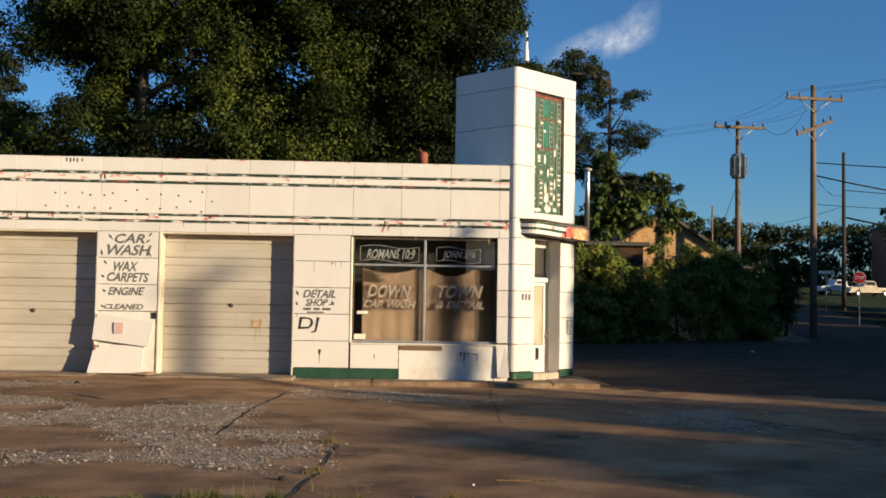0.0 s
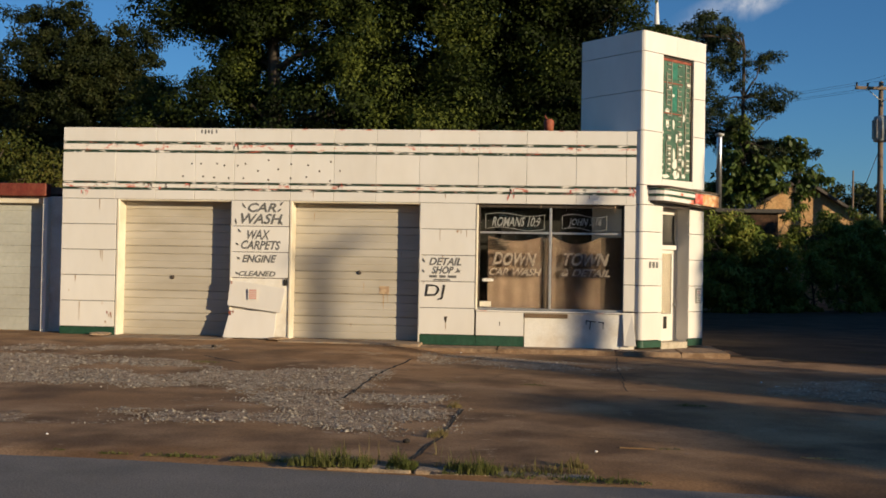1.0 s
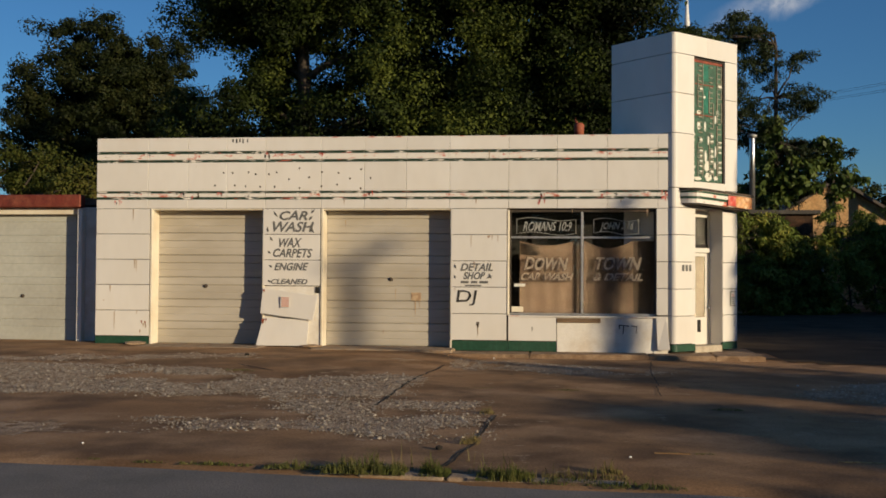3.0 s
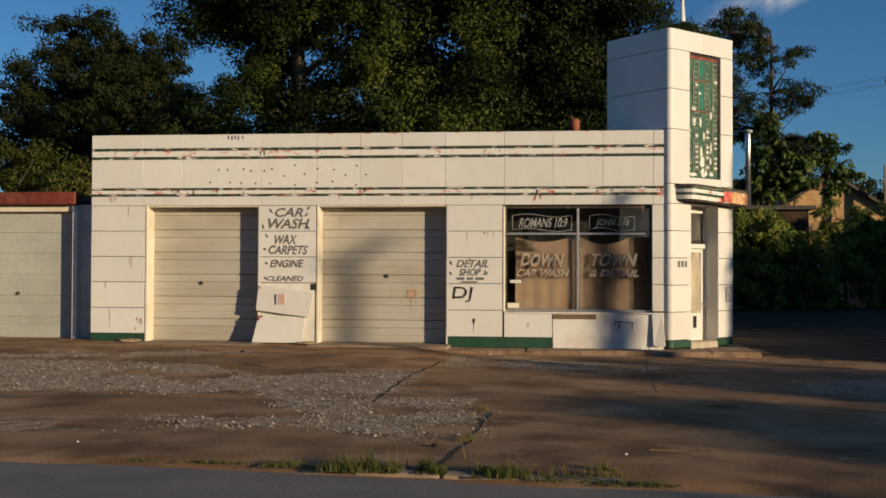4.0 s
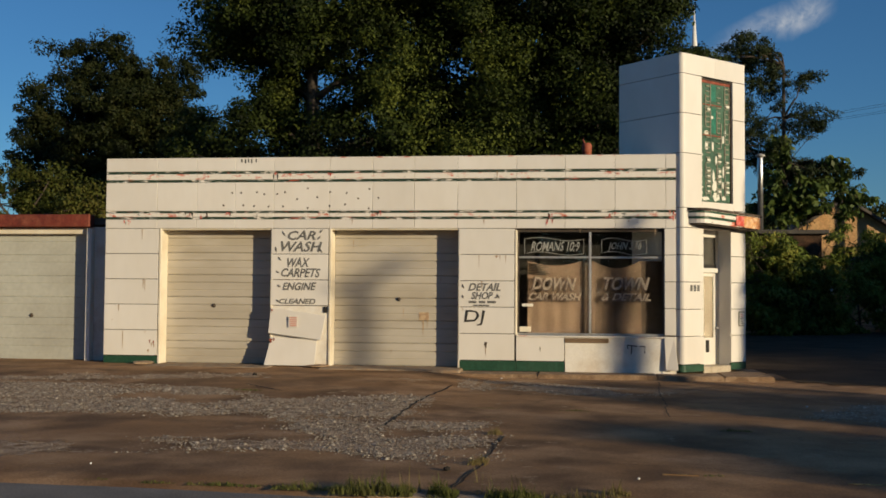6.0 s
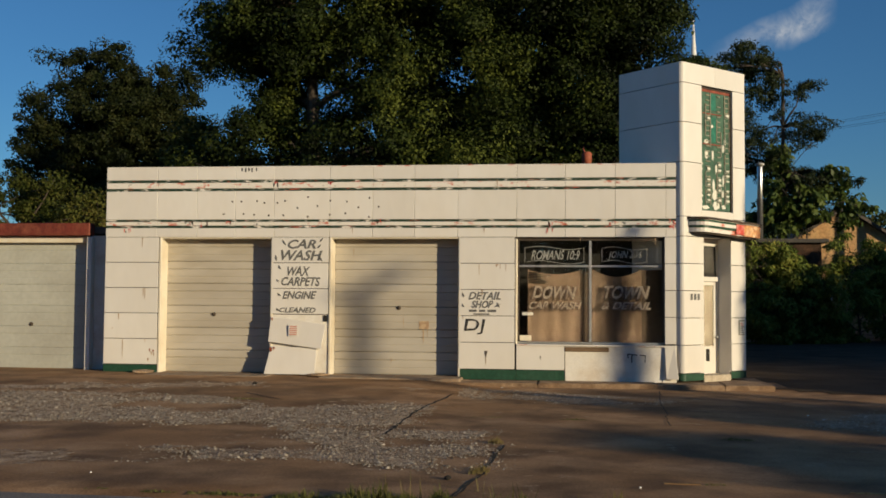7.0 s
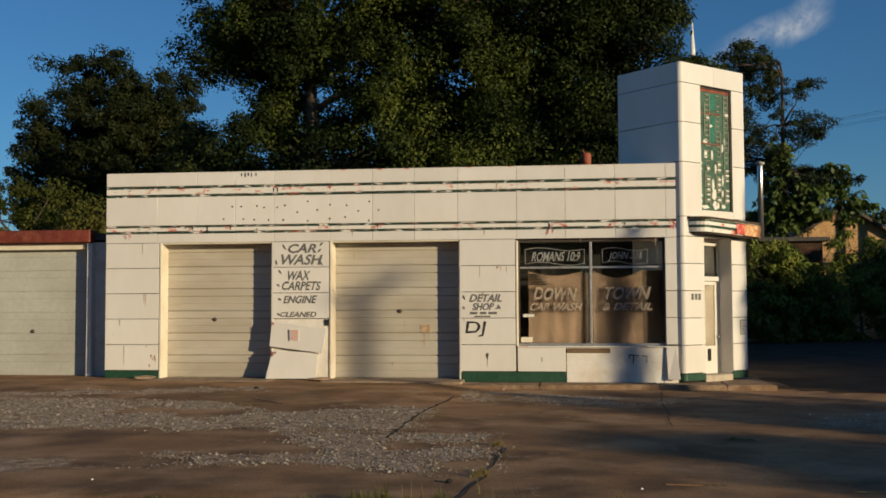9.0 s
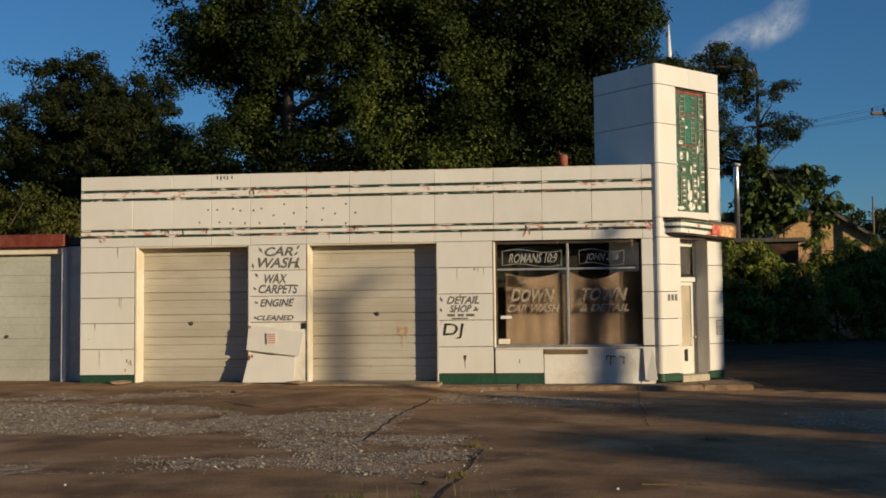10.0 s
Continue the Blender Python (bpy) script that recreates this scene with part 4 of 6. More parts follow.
# concrete walkway along the shop front
walkway = thing("walkway", "low stained concrete walkway slab along the shop front", "walkway", kind="structure")
cuts = [2.66, 4.4, 6.78, 8.1, 9.08]
for a, b in zip(cuts, cuts[1:]):
    fa, fb = [ramp(v, [2.66, 9.08], [-0.88, -0.46]) for v in (a, b)]
    bm = prism([(a + 0.006, fa), (b - 0.006, fb), (b - 0.006, 0.03 if b < 7.3 else 1.8), (a + 0.006, 0.03 if b < 7.3 else 1.8)], -0.3, -0.05 + rnd.uniform(-0.006, 0.006))
    bmesh.ops.bevel(bm, geom=[e for e in bm.edges if min(v.co.z for v in e.verts) > -0.1], offset=0.02, segments=2, affect="EDGES")
    part("slab", bm, m_concrete, walkway)

# concrete aprons before the garage doors
for x0, x1 in GARAGES:
    bm = box(x0 - 0.1, x1 + 0.1, -0.7, 0.36, -0.2, 0.002, 0.02)
    tagged(part("apron", bm, m_kerb), "worn concrete door apron", "apron", kind="structure")


def stone_mesh(stones):
    """One mesh of many small stones, each a joined four-sided chip."""
    n = len(stones)
    faces = (octa_faces[None] + (np.arange(n, dtype=np.int32) * 5)[:, None, None]).reshape(-1)
    me = bpy.data.meshes.new("gravel")
    me.vertices.add(n * 5)
    me.vertices.foreach_set("co", stones.astype(np.float32).ravel())
    me.loops.add(len(faces))
    me.loops.foreach_set("vertex_index", faces)
    me.polygons.add(len(faces) // 3)
    me.polygons.foreach_set("loop_start", np.arange(0, len(faces), 3, dtype=np.int32))
    me.update(calc_edges=True)
    me.materials.append(m_stone)
    return me


GRAVEL = [
    ([(-11, -5.0), (-5.2, -4.5), (-2.54, -4.5), (-0.96, -4.8), (0.48, -6.1), (1.29, -5.8), (2.25, -5.0), (2.78, -5.6), (2.7, -8.0), (2.3, -9.0), (1.5, -9.3), (0.8, -7.7), (0.0, -8.1), (-2.7, -8.1), (-11, -8.7)], 480),
    ([(1.5, -9.3), (2.3, -8.7), (2.7, -8.1), (4.04, -8.4), (4.2, -11.2), (3.48, -11.4), (2.49, -10.9), (2.28, -10.1)], 680),
    ([(0.2, -10.45), (2.3, -10.15), (2.5, -10.9), (1.76, -11.15), (0.3, -11.2)], 520),
    ([(-11, -3.7), (-5.2, -3.4), (-2.84, -2.6), (-1.05, -1.9), (-0.68, -2.8), (-2.5, -3.5), (-5.5, -4.3), (-11, -4.4)], 170),
    ([(2.81, -1.6), (4.13, -1.8), (6.76, -3.0), (6.58, -4.0), (4.2, -3.9), (3.07, -3.25)], 330),
    ([(8.3, -6.7), (8.9, -5.8), (10.5, -4.2), (11.3, -5.6), (10.3, -7.9), (9.3, -7.6)], 300),
    ([(-1.4, -10.9), (-0.45, -10.8), (-0.3, -11.7), (-1.4, -12.0)], 90),
]
octa = np.array([(1, 0, 0), (0, 1, 0), (0.1, 0, 1), (-0.9, 0.1, 0), (0, -1, 0)], float)
octa_faces = np.array([(0, 1, 2), (1, 3, 2), (3, 4, 2), (4, 0, 2)], np.int32)
rng = np.random.default_rng(5)
for poly, per in GRAVEL:
    xs, ys = [p[0] for p in poly], [p[1] for p in poly]
    area = (max(xs) - min(xs)) * (max(ys) - min(ys))
    stones = []
    for _ in range(int(area * per * 3.0)):
        p = (rng.uniform(min(xs) - 0.4, max(xs) + 0.4), rng.uniform(min(ys) - 0.4, max(ys) + 0.4))
        q = (p[0] + 0.35 * noise.noise((p[0] * 1.3, p[1] * 1.3, 1)) + rng.normal(0, 0.12), p[1] + 0.35 * noise.noise((p[0] * 1.3, p[1] * 1.3, 8)) + rng.normal(0, 0.13))
        if not inside(q, poly) or noise.noise((p[0] * 0.9, p[1] * 0.9, 5)) > 0.10 + 0.35 * rng.random():
            continue
        s = rng.uniform(0.005, 0.015) * (1 + 1.1 * (rng.random() < 0.08))
        a = rng.uniform(0, 6.28)
        c, d = math.cos(a), math.sin(a)
        o = octa * (s * rng.uniform(0.7, 1.4), s * rng.uniform(0.7, 1.4), s * rng.uniform(0.55, 1.0))
        o = np.stack([o[:, 0] * c - o[:, 1] * d, o[:, 0] * d + o[:, 1] * c, o[:, 2]], -1) + (p[0], p[1], gz(*p) + 0.002)
        stones.append(o)
    if stones:
        tagged(new("gravel", stone_mesh(np.array(stones))), "loose pale gravel scattered on the lot", "gravel", kind="stuff")
    # the sandy bed under the stones
    bm = bmesh.new()
    cell = 0.08
    made = {}
    for i in range(int(min(xs) / cell) - 5, int(max(xs) / cell) + 6):
        for j in range(int(min(ys) / cell) - 5, int(max(ys) / cell) + 6):
            p = (i * cell, j * cell)
            q = (p[0] + 0.35 * noise.noise((p[0] * 1.3, p[1] * 1.3, 1)) + 0.2 * noise.noise((p[0] * 5, p[1] * 5, 1)), p[1] + 0.35 * noise.noise((p[0] * 1.3, p[1] * 1.3, 8)) + 0.2 * noise.noise((p[0] * 5, p[1] * 5, 8)))
            bare = noise.noise((p[0] * 0.9, p[1] * 0.9, 5)) + 0.35 * noise.noise((p[0] * 4, p[1] * 7, 3)) > 0.20
            if inside(q, poly) and not bare:
                vs = []
                for k in ((i, j), (i + 1, j), (i + 1, j + 1), (i, j + 1)):
                    if k not in made:
                        made[k] = bm.verts.new((k[0] * cell, k[1] * cell, gz(k[0] * cell, k[1] * cell) + 0.005))
                    vs.append(made[k])
                bm.faces.new(vs)
    tagged(part("gravel_bed", bm, m_bed), "thin sandy grit under the gravel", "grit", kind="stuff")


def crack(points, width, name="crack", mat=None, label="dark crack or shadowed slab edge in the asphalt"):
    """A ragged dark seam in the surface."""
    bm = bmesh.new()
    pts = []
    for (x0, y0), (x1, y1) in zip(points, points[1:]):
        n = max(2, int(math.hypot(x1 - x0, y1 - y0) / 0.12))
        pts += [(x0 + (x1 - x0) * k / n, y0 + (y1 - y0) * k / n) for k in range(n)]
    prev = None
    for k, (x, y) in enumerate(pts):
        x += 0.05 * noise.noise((x * 3, y * 3, 2))
        y += 0.05 * noise.noise((x * 3, y * 3, 9))
        w = width * (0.6 + 0.7 * abs(noise.noise((x * 6, y * 6, 4))))
        cur = [bm.verts.new((x - w, y - w * 0.3, gz(x, y) + 0.008)), bm.verts.new((x + w, y + w * 0.3, gz(x, y) + 0.008))]
        if prev:
            bm.faces.new((prev[0], prev[1], cur[1], cur[0]))
        prev = cur
    return tagged(part(name, bm, mat or m_crack), label, "crack", kind="structure")


# slab edge seam: the dark strip also paints the shadow of its step
crack([(2.95, -3.0), (2.7, -6), (2.68, -9.0)], 0.03)
crack([(4.25, -9.5), (4.15, -11.5), (4.0, -13.0)], 0.02)
crack([(6.79, -1.0), (6.6, -3.0), (6.4, -7.2)], 0.012)
crack([(-0.6, -4.0), (0.4, -5.1)], 0.03)
crack([(4.25, -9.4), (6.2, -8.9), (9.5, -8.7)], 0.008)
crack([(4.3, -11.2), (6.5, -11.5), (9.0, -11.9)], 0.008)
crack([(-0.9, -2.4), (1.6, -3.3), (2.9, -3.1)], 0.012)
crack([(10.1, -6.0), (10.9, -7.6), (11.4, -9.2)], 0.03)
crack([(9.5, 3.0), (13, 3.4), (17, 2.6)], 0.05)
crack([(14, 9.0), (20, 8.0)], 0.08)
for x0, x1, y in ((5.88, 6.21, -11.92), (7.5, 7.9, -12.17)):
    tagged(part("painted_line", prism([(x0, y), (x1, y - 0.02), (x1, y + 0.02), (x0, y + 0.04)], gz(x0, y) - 0.01, gz(x0, y) + 0.008), m_yellow), "worn yellow paint line on the lot", "road marking", kind="structure")

# ---------------------------------------------------------------- plants
m_bark = material("dark_bark", (0.07, 0.055, 0.042), 0.95, tones=((0.04, 0.032, 0.025),), scale=3, fine=30, bump=0.6, stretch=(3, 3, 0.6))
# strong mass noise paints lit yellow-green and shaded near-black masses into the crowns
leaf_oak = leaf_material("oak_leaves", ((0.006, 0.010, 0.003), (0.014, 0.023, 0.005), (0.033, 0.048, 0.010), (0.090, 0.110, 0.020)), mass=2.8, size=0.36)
# near-black leaf tones: the grove's shade is put into the colour
leaf_deep = leaf_material("leaves_with_shade_in_colour", ((0.004, 0.007, 0.002), (0.009, 0.014, 0.004), (0.018, 0.026, 0.006)))
leaf_olive = leaf_material("olive_leaves", ((0.007, 0.011, 0.004), (0.014, 0.021, 0.006), (0.026, 0.033, 0.010), (0.050, 0.052, 0.016)))
leaf_pale = leaf_material("yellow_green_leaves", ((0.022, 0.032, 0.007), (0.048, 0.062, 0.012), (0.085, 0.088, 0.020), (0.11, 0.09, 0.026)))
leaf_pine = leaf_material("pine_needles", ((0.012, 0.020, 0.010), (0.028, 0.040, 0.016), (0.045, 0.058, 0.022)), through=0.15)
leaf_big = leaf_material("broad_leaves", ((0.03, 0.052, 0.015), (0.075, 0.11, 0.026), (0.13, 0.165, 0.04)), rough=0.4)
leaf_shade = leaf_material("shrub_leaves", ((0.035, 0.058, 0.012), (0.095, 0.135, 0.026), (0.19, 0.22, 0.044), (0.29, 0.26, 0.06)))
leaf_grass = leaf_material("grass_blades", ((0.085, 0.105, 0.025), (0.14, 0.15, 0.045), (0.24, 0.21, 0.08)), through=0.4)
leaf_dry = leaf_material("dry_grass_blades", ((0.13, 0.12, 0.04), (0.24, 0.19, 0.08), (0.30, 0.22, 0.10)), through=0.4)


def leaves(centres, radii, per, size, rng, flat=0.7, droop=0.0, aspect=0.55):
    """Corner points of leaves: per leaves round each centre, each a pointed four-sided blade."""
    n = len(centres) * per
    c = np.repeat(np.asarray(centres, float), per, 0)
    r = np.repeat(np.asarray(radii, float), per)
    d = rng.normal(size=(n, 3))
    d /= np.linalg.norm(d, axis=1, keepdims=True)
    p = c + d * (r * rng.uniform(0.25, 1.0, n) ** 0.6)[:, None] * (1, 1, flat)
    nrm = d + (0, 0, 0.25) + rng.normal(size=(n, 3)) * 0.45
    u = np.cross(nrm, rng.normal(size=(n, 3)))
    u[:, 2] -= droop * np.linalg.norm(u, axis=1)
    u /= np.linalg.norm(u, axis=1, keepdims=True)
    v = np.cross(u, nrm)
    v /= np.linalg.norm(v, axis=1, keepdims=True)
    s = size * rng.uniform(0.6, 1.3, n)[:, None]
    return np.stack([p, p + u * s * 0.5 + v * s * aspect * 0.5, p + u * s, p + u * s * 0.45 - v * s * aspect * 0.5], 1).reshape(-1, 3)


def tree(label, x, y, h, lobes, clumps, per, size, mat, seed, clump=0.8, trunk=0.35, category="tree", low=0.3, flat=0.7, droop=0.1, limbs=16, name="tree", group="", aspect=0.55, gap=-0.12, holes=()):
    """Tapered trunk with limbs; the crown fills lobes (dx, dy, z, rx, ry, rz), densest near their skins."""
    rng = np.random.default_rng(seed)
    base = gz(x, y) - 0.05
    t = thing(name, label, category, group, m=pose(x, y, base))
    centres, radii = [], []
    vol = np.array([l[3] * l[4] * l[5] for l in lobes])
    for k in rng.choice(len(lobes), clumps, p=vol / vol.sum()):
        dx, dy, z, rx, ry, rz = lobes[k]
        d = rng.normal(size=3)
        d /= np.linalg.norm(d)
        f = rng.uniform(0.0, 1.0) ** 0.42
        f *= 1 + 0.22 * noise.noise((d[0] * 2.2 + seed, d[1] * 2.2, d[2] * 2.2))
        if noise.noise(((dx + d[0] * rx * f) * 0.42 + seed, (dy + d[1] * ry * f) * 0.42, (z + d[2] * rz * f) * 0.42)) < gap:
            continue
        if any(((dx + d[0] * rx * f - hx) / hr) ** 2 + ((z + d[2] * rz * f - hz) / hv) ** 2 < 1 for hx, hz, hr, hv in holes):
            continue
        centres.append((dx + d[0] * rx * f, dy + d[1] * ry * f, z + d[2] * rz * f))
        radii.append(clump * rng.uniform(0.5, 1.25))
    centres = np.array(centres)
    bm = bmesh.new()
    lean = rng.normal(size=2) * 0.3
    axis = [(lean[0] * s * s, lean[1] * s * s, h * low * 2.1 * s) for s in np.linspace(0, 1, 6)]
    tube(axis, [trunk * (1 - 0.6 * s) for s in np.linspace(0, 1, 6)], 10, bm)
    for k in rng.choice(len(centres), min(limbs, len(centres)), replace=False):
        end = Vector(centres[k])
        start = Vector(min(axis[1:], key=lambda a: abs(a[2] - (end.z - 0.35 * math.hypot(end.x, end.y)))))
        mid = start.lerp(end, 0.5) + Vector((*rng.normal(size=2) * 0.3, 0.25))
        tube([start, start.lerp(mid, 0.5) + Vector((0, 0, 0.1)), mid, end], [trunk * 0.38, trunk * 0.27, trunk * 0.17, 0.02], 6, bm)
        for _ in range(2):
            e2 = Vector(centres[rng.integers(len(centres))])
            if (e2 - mid).length < 3.2:
                tube([mid, mid.lerp(e2, 0.5) + Vector((0, 0, 0.12)), e2], [trunk * 0.14, trunk * 0.08, 0.012], 5, bm)
    part("trunk", bm, m_bark, t, "dark bark trunk and limbs")
    me = raw_mesh("crown", leaves(centres, radii, per, size, rng, flat, droop, aspect), 4, mat)
    part("crown", me, None, t)
    return t


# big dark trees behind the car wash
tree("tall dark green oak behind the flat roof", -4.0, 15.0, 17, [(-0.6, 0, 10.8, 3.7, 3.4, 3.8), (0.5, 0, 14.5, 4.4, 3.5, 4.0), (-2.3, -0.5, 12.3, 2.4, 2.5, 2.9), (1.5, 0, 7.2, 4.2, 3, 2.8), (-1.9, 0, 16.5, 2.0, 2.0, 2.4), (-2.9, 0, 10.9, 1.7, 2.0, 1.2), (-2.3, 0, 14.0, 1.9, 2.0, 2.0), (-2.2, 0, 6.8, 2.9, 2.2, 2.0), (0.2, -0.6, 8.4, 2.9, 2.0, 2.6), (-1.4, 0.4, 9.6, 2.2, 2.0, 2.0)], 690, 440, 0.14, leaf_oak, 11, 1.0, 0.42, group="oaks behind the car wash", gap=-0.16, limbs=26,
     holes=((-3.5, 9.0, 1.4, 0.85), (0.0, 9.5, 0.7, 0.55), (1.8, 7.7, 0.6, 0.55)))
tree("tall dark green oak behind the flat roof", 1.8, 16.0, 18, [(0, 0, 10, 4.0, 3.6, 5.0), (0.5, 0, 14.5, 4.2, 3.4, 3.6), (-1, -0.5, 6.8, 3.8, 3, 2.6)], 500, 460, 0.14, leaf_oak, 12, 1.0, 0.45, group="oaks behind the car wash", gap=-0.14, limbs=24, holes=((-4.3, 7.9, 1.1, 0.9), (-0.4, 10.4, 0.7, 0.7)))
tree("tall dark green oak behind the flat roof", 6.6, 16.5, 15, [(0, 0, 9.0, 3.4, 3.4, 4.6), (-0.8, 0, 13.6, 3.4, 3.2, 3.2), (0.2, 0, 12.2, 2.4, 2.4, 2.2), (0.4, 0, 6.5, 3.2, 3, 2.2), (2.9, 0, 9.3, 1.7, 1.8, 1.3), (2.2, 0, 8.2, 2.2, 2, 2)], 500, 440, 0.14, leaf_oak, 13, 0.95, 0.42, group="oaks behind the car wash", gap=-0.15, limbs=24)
# back oaks added to fill crown gaps; their dark leaf colour carries the shade
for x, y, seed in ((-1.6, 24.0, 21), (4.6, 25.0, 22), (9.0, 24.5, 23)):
    tree("oak deeper in the grove, shade put into its near-black leaf colour", x, y, 16, [(0, 0, 9.5, 4.2, 3.0, 5.0), (0.3, 0, 14.0, 3.4 if x < 8 else 1.6, 2.6, 3.0 if x < 8 else 0.6), (0, 0, 5.0, 4.2, 3.0, 3.0)] if x < 8 else [(0, 0, 8.0, 2.8, 2.4, 3.6), (0, 0, 5.0, 3.2, 2.4, 3.0)], 300, 110, 0.26, leaf_deep, seed, 1.2, 0.4, group="oaks deeper in the grove", gap=-0.25, holes=((-1.8, 9.4, 0.8, 0.6),))
tree("round olive green tree standing apart", -25.6, 45.0, 17, [(0, 0, 12.2, 5.9, 5.2, 5.9), (-0.6, 0, 8.0, 6.6, 5.4, 5.4), (3.2, 0, 12.2, 3.9, 3.4, 4.7), (5.0, 0, 8.4, 3.4, 3.4, 4.8)], 1250, 190, 0.21, leaf_olive, 14, 0.85, 0.42, gap=-0.42, limbs=30)
tree("yellow-green bushy tree by the low garage", -15.4, 16.0, 6, [(0, 0, 4.6, 3.4, 2.4, 1.9), (4.6, 1, 5.0, 1.5, 1.5, 2.4), (-3.6, 0, 4.8, 2.6, 2.0, 2.2), (-2.0, 0.4, 4.2, 2.4, 2.0, 2.0)], 430, 150, 0.14, leaf_pale, 15, 0.6, 0.16)
tree("yellow-green young tree beside the oaks", -9.9, 18.5, 8, [(0, 0, 5.2, 1.5, 1.6, 2.8), (1.8, 0.3, 6.2, 1.3, 1.3, 1.8), (1.6, 0, 8.4, 0.6, 0.6, 1.1), (0.3, 0, 7.5, 1.5, 1.4, 1.4)], 300, 90, 0.15, leaf_pale, 16, 0.5, 0.12, limbs=30)
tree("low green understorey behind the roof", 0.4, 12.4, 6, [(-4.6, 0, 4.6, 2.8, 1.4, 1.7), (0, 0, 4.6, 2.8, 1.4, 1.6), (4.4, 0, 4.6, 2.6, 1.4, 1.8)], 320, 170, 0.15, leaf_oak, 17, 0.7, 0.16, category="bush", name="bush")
tree("dark pine with layered irregular branches", 16.9, 38.0, 16, [(-1.6, 0, 14.6, 1.7, 1.6, 1.7), (0.6, 0, 11.2, 2.4, 2.0, 0.8), (-1.8, 0, 9.8, 2.4, 2.1, 1.5), (1.4, 0, 8.2, 2.7, 2.2, 0.8), (-1.6, 0, 12.6, 2.2, 1.9, 1.4), (1.0, 0, 13.4, 1.5, 1.1, 0.6), (-0.2, 0, 6.2, 2.4, 1.9, 0.9)], 380, 110, 0.24, leaf_pine, 18, 0.55, 0.2, low=0.42, flat=0.5, aspect=0.25, limbs=46, gap=-0.2)
tree("broad-leaved tree with large drooping leaves", 17.7, 37.0, 9, [(0, 0, 7.6, 2.4, 1.6, 1.5), (1.6, 0, 6.8, 2.0, 1.4, 1.1), (-1.0, 0, 6.3, 1.9, 1.4, 1.2), (-1.1, 0, 9.3, 0.8, 0.8, 0.9), (1.5, 0, 8.9, 0.9, 0.8, 0.8)], 210, 26, 0.38, leaf_big, 19, 0.48, 0.10, droop=0.9, limbs=60, aspect=0.5, gap=-0.15)

# thicket on the far side of the side lot
for k, (bx, by, hgt, wid) in enumerate(((11.6, 25.0, 4.2, 2.2), (13.6, 26.0, 4.0, 2.2), (16.0, 27.4, 4.1, 2.3), (18.4, 28.5, 4.2, 2.4), (21.0, 31, 4.2, 2.4), (23.2, 33.5, 3.6, 2.0), (25.2, 36.0, 3.2, 1.5), (9.4, 24.0, 3.7, 2.2))):
    tree("overgrown green thicket bush in shade", bx, by, hgt, [(0, 0, hgt * 0.5, wid, wid * 0.8, hgt * 0.5), (wid * 0.3, 0, hgt * 0.85, wid * 0.5, wid * 0.5, hgt * 0.28), (-wid * 0.5, 0.3, hgt * 0.8, wid * 0.4, wid * 0.4, hgt * 0.3), (0, -0.6, 0.7, wid, wid * 0.6, 0.8)], 260, 110, 0.22, leaf_shade, 30 + k, 0.42, 0.05, category="bush", name="bush", group="thicket beside the side lot", aspect=0.34, droop=0.45, limbs=26)
# feathery saplings rising out of the thicket
for k, (bx, by, hgt) in enumerate(((12.6, 25.0, 5.0), (14.9, 26.2, 4.6), (17.4, 27.6, 5.0), (19.8, 29.4, 5.2), (22.0, 31.6, 5.0), (24.0, 34.0, 4.6))):
    tree("feathery green sapling rising from the thicket", bx, by, hgt, [(0, 0, hgt * 0.8, 0.9, 0.8, hgt * 0.24), (0.3, -0.2, hgt * 0.55, 1.1, 0.9, hgt * 0.2)], 34, 60, 0.24, leaf_shade, 130 + k, 0.36, 0.04, group="saplings in the thicket", aspect=0.28, droop=0.8, limbs=20, gap=-0.3, flat=0.45)


def tuft(x, y, w, d, n, hmax, mat, seed, label, z=None):
    """A tuft of thin bent blades."""
    rng = np.random.default_rng(seed)
    out = []
    for _ in range(n):
        px_, py_ = rng.uniform(-w, w), rng.uniform(-d, d)
        h = hmax * rng.uniform(0.25, 1.0) * (1 - 0.6 * (px_ / w) ** 2) * (0.75 + 0.9 * noise.noise((px_ * 9 + seed, py_ * 9, 1))) * (1.6 if rng.random() < 0.03 else 1.0)
        a = rng.uniform(0, 6.28)
        lean = rng.uniform(0.1, 0.6) * h
        b = 0.0026 + 0.002 * rng.random()
        tx, ty = lean * math.cos(a), lean * math.sin(a)
        ox, oy = -b * math.sin(a), b * math.cos(a)
        out += [(px_ - ox, py_ - oy, 0), (px_ + ox, py_ + oy, 0), (px_ + tx * 0.4 + ox * 0.7, py_ + ty * 0.4 + oy * 0.7, h * 0.6), (px_ + tx * 0.4 - ox * 0.7, py_ + ty * 0.4 - oy * 0.7, h * 0.6)]
        out += [(px_ + tx * 0.4 - ox * 0.7, py_ + ty * 0.4 - oy * 0.7, h * 0.6), (px_ + tx * 0.4 + ox * 0.7, py_ + ty * 0.4 + oy * 0.7, h * 0.6), (px_ + tx, py_ + ty, h), (px_ + tx, py_ + ty, h)]
    ob = new("grass_tuft", raw_mesh("grass_tuft", np.array(out), 4, mat))
    ob.matrix_basis = pose(x, y, gz(x, y) - 0.005 if z is None else z)
    return tagged(ob, label, "grass", "weeds on the lot", "stuff")


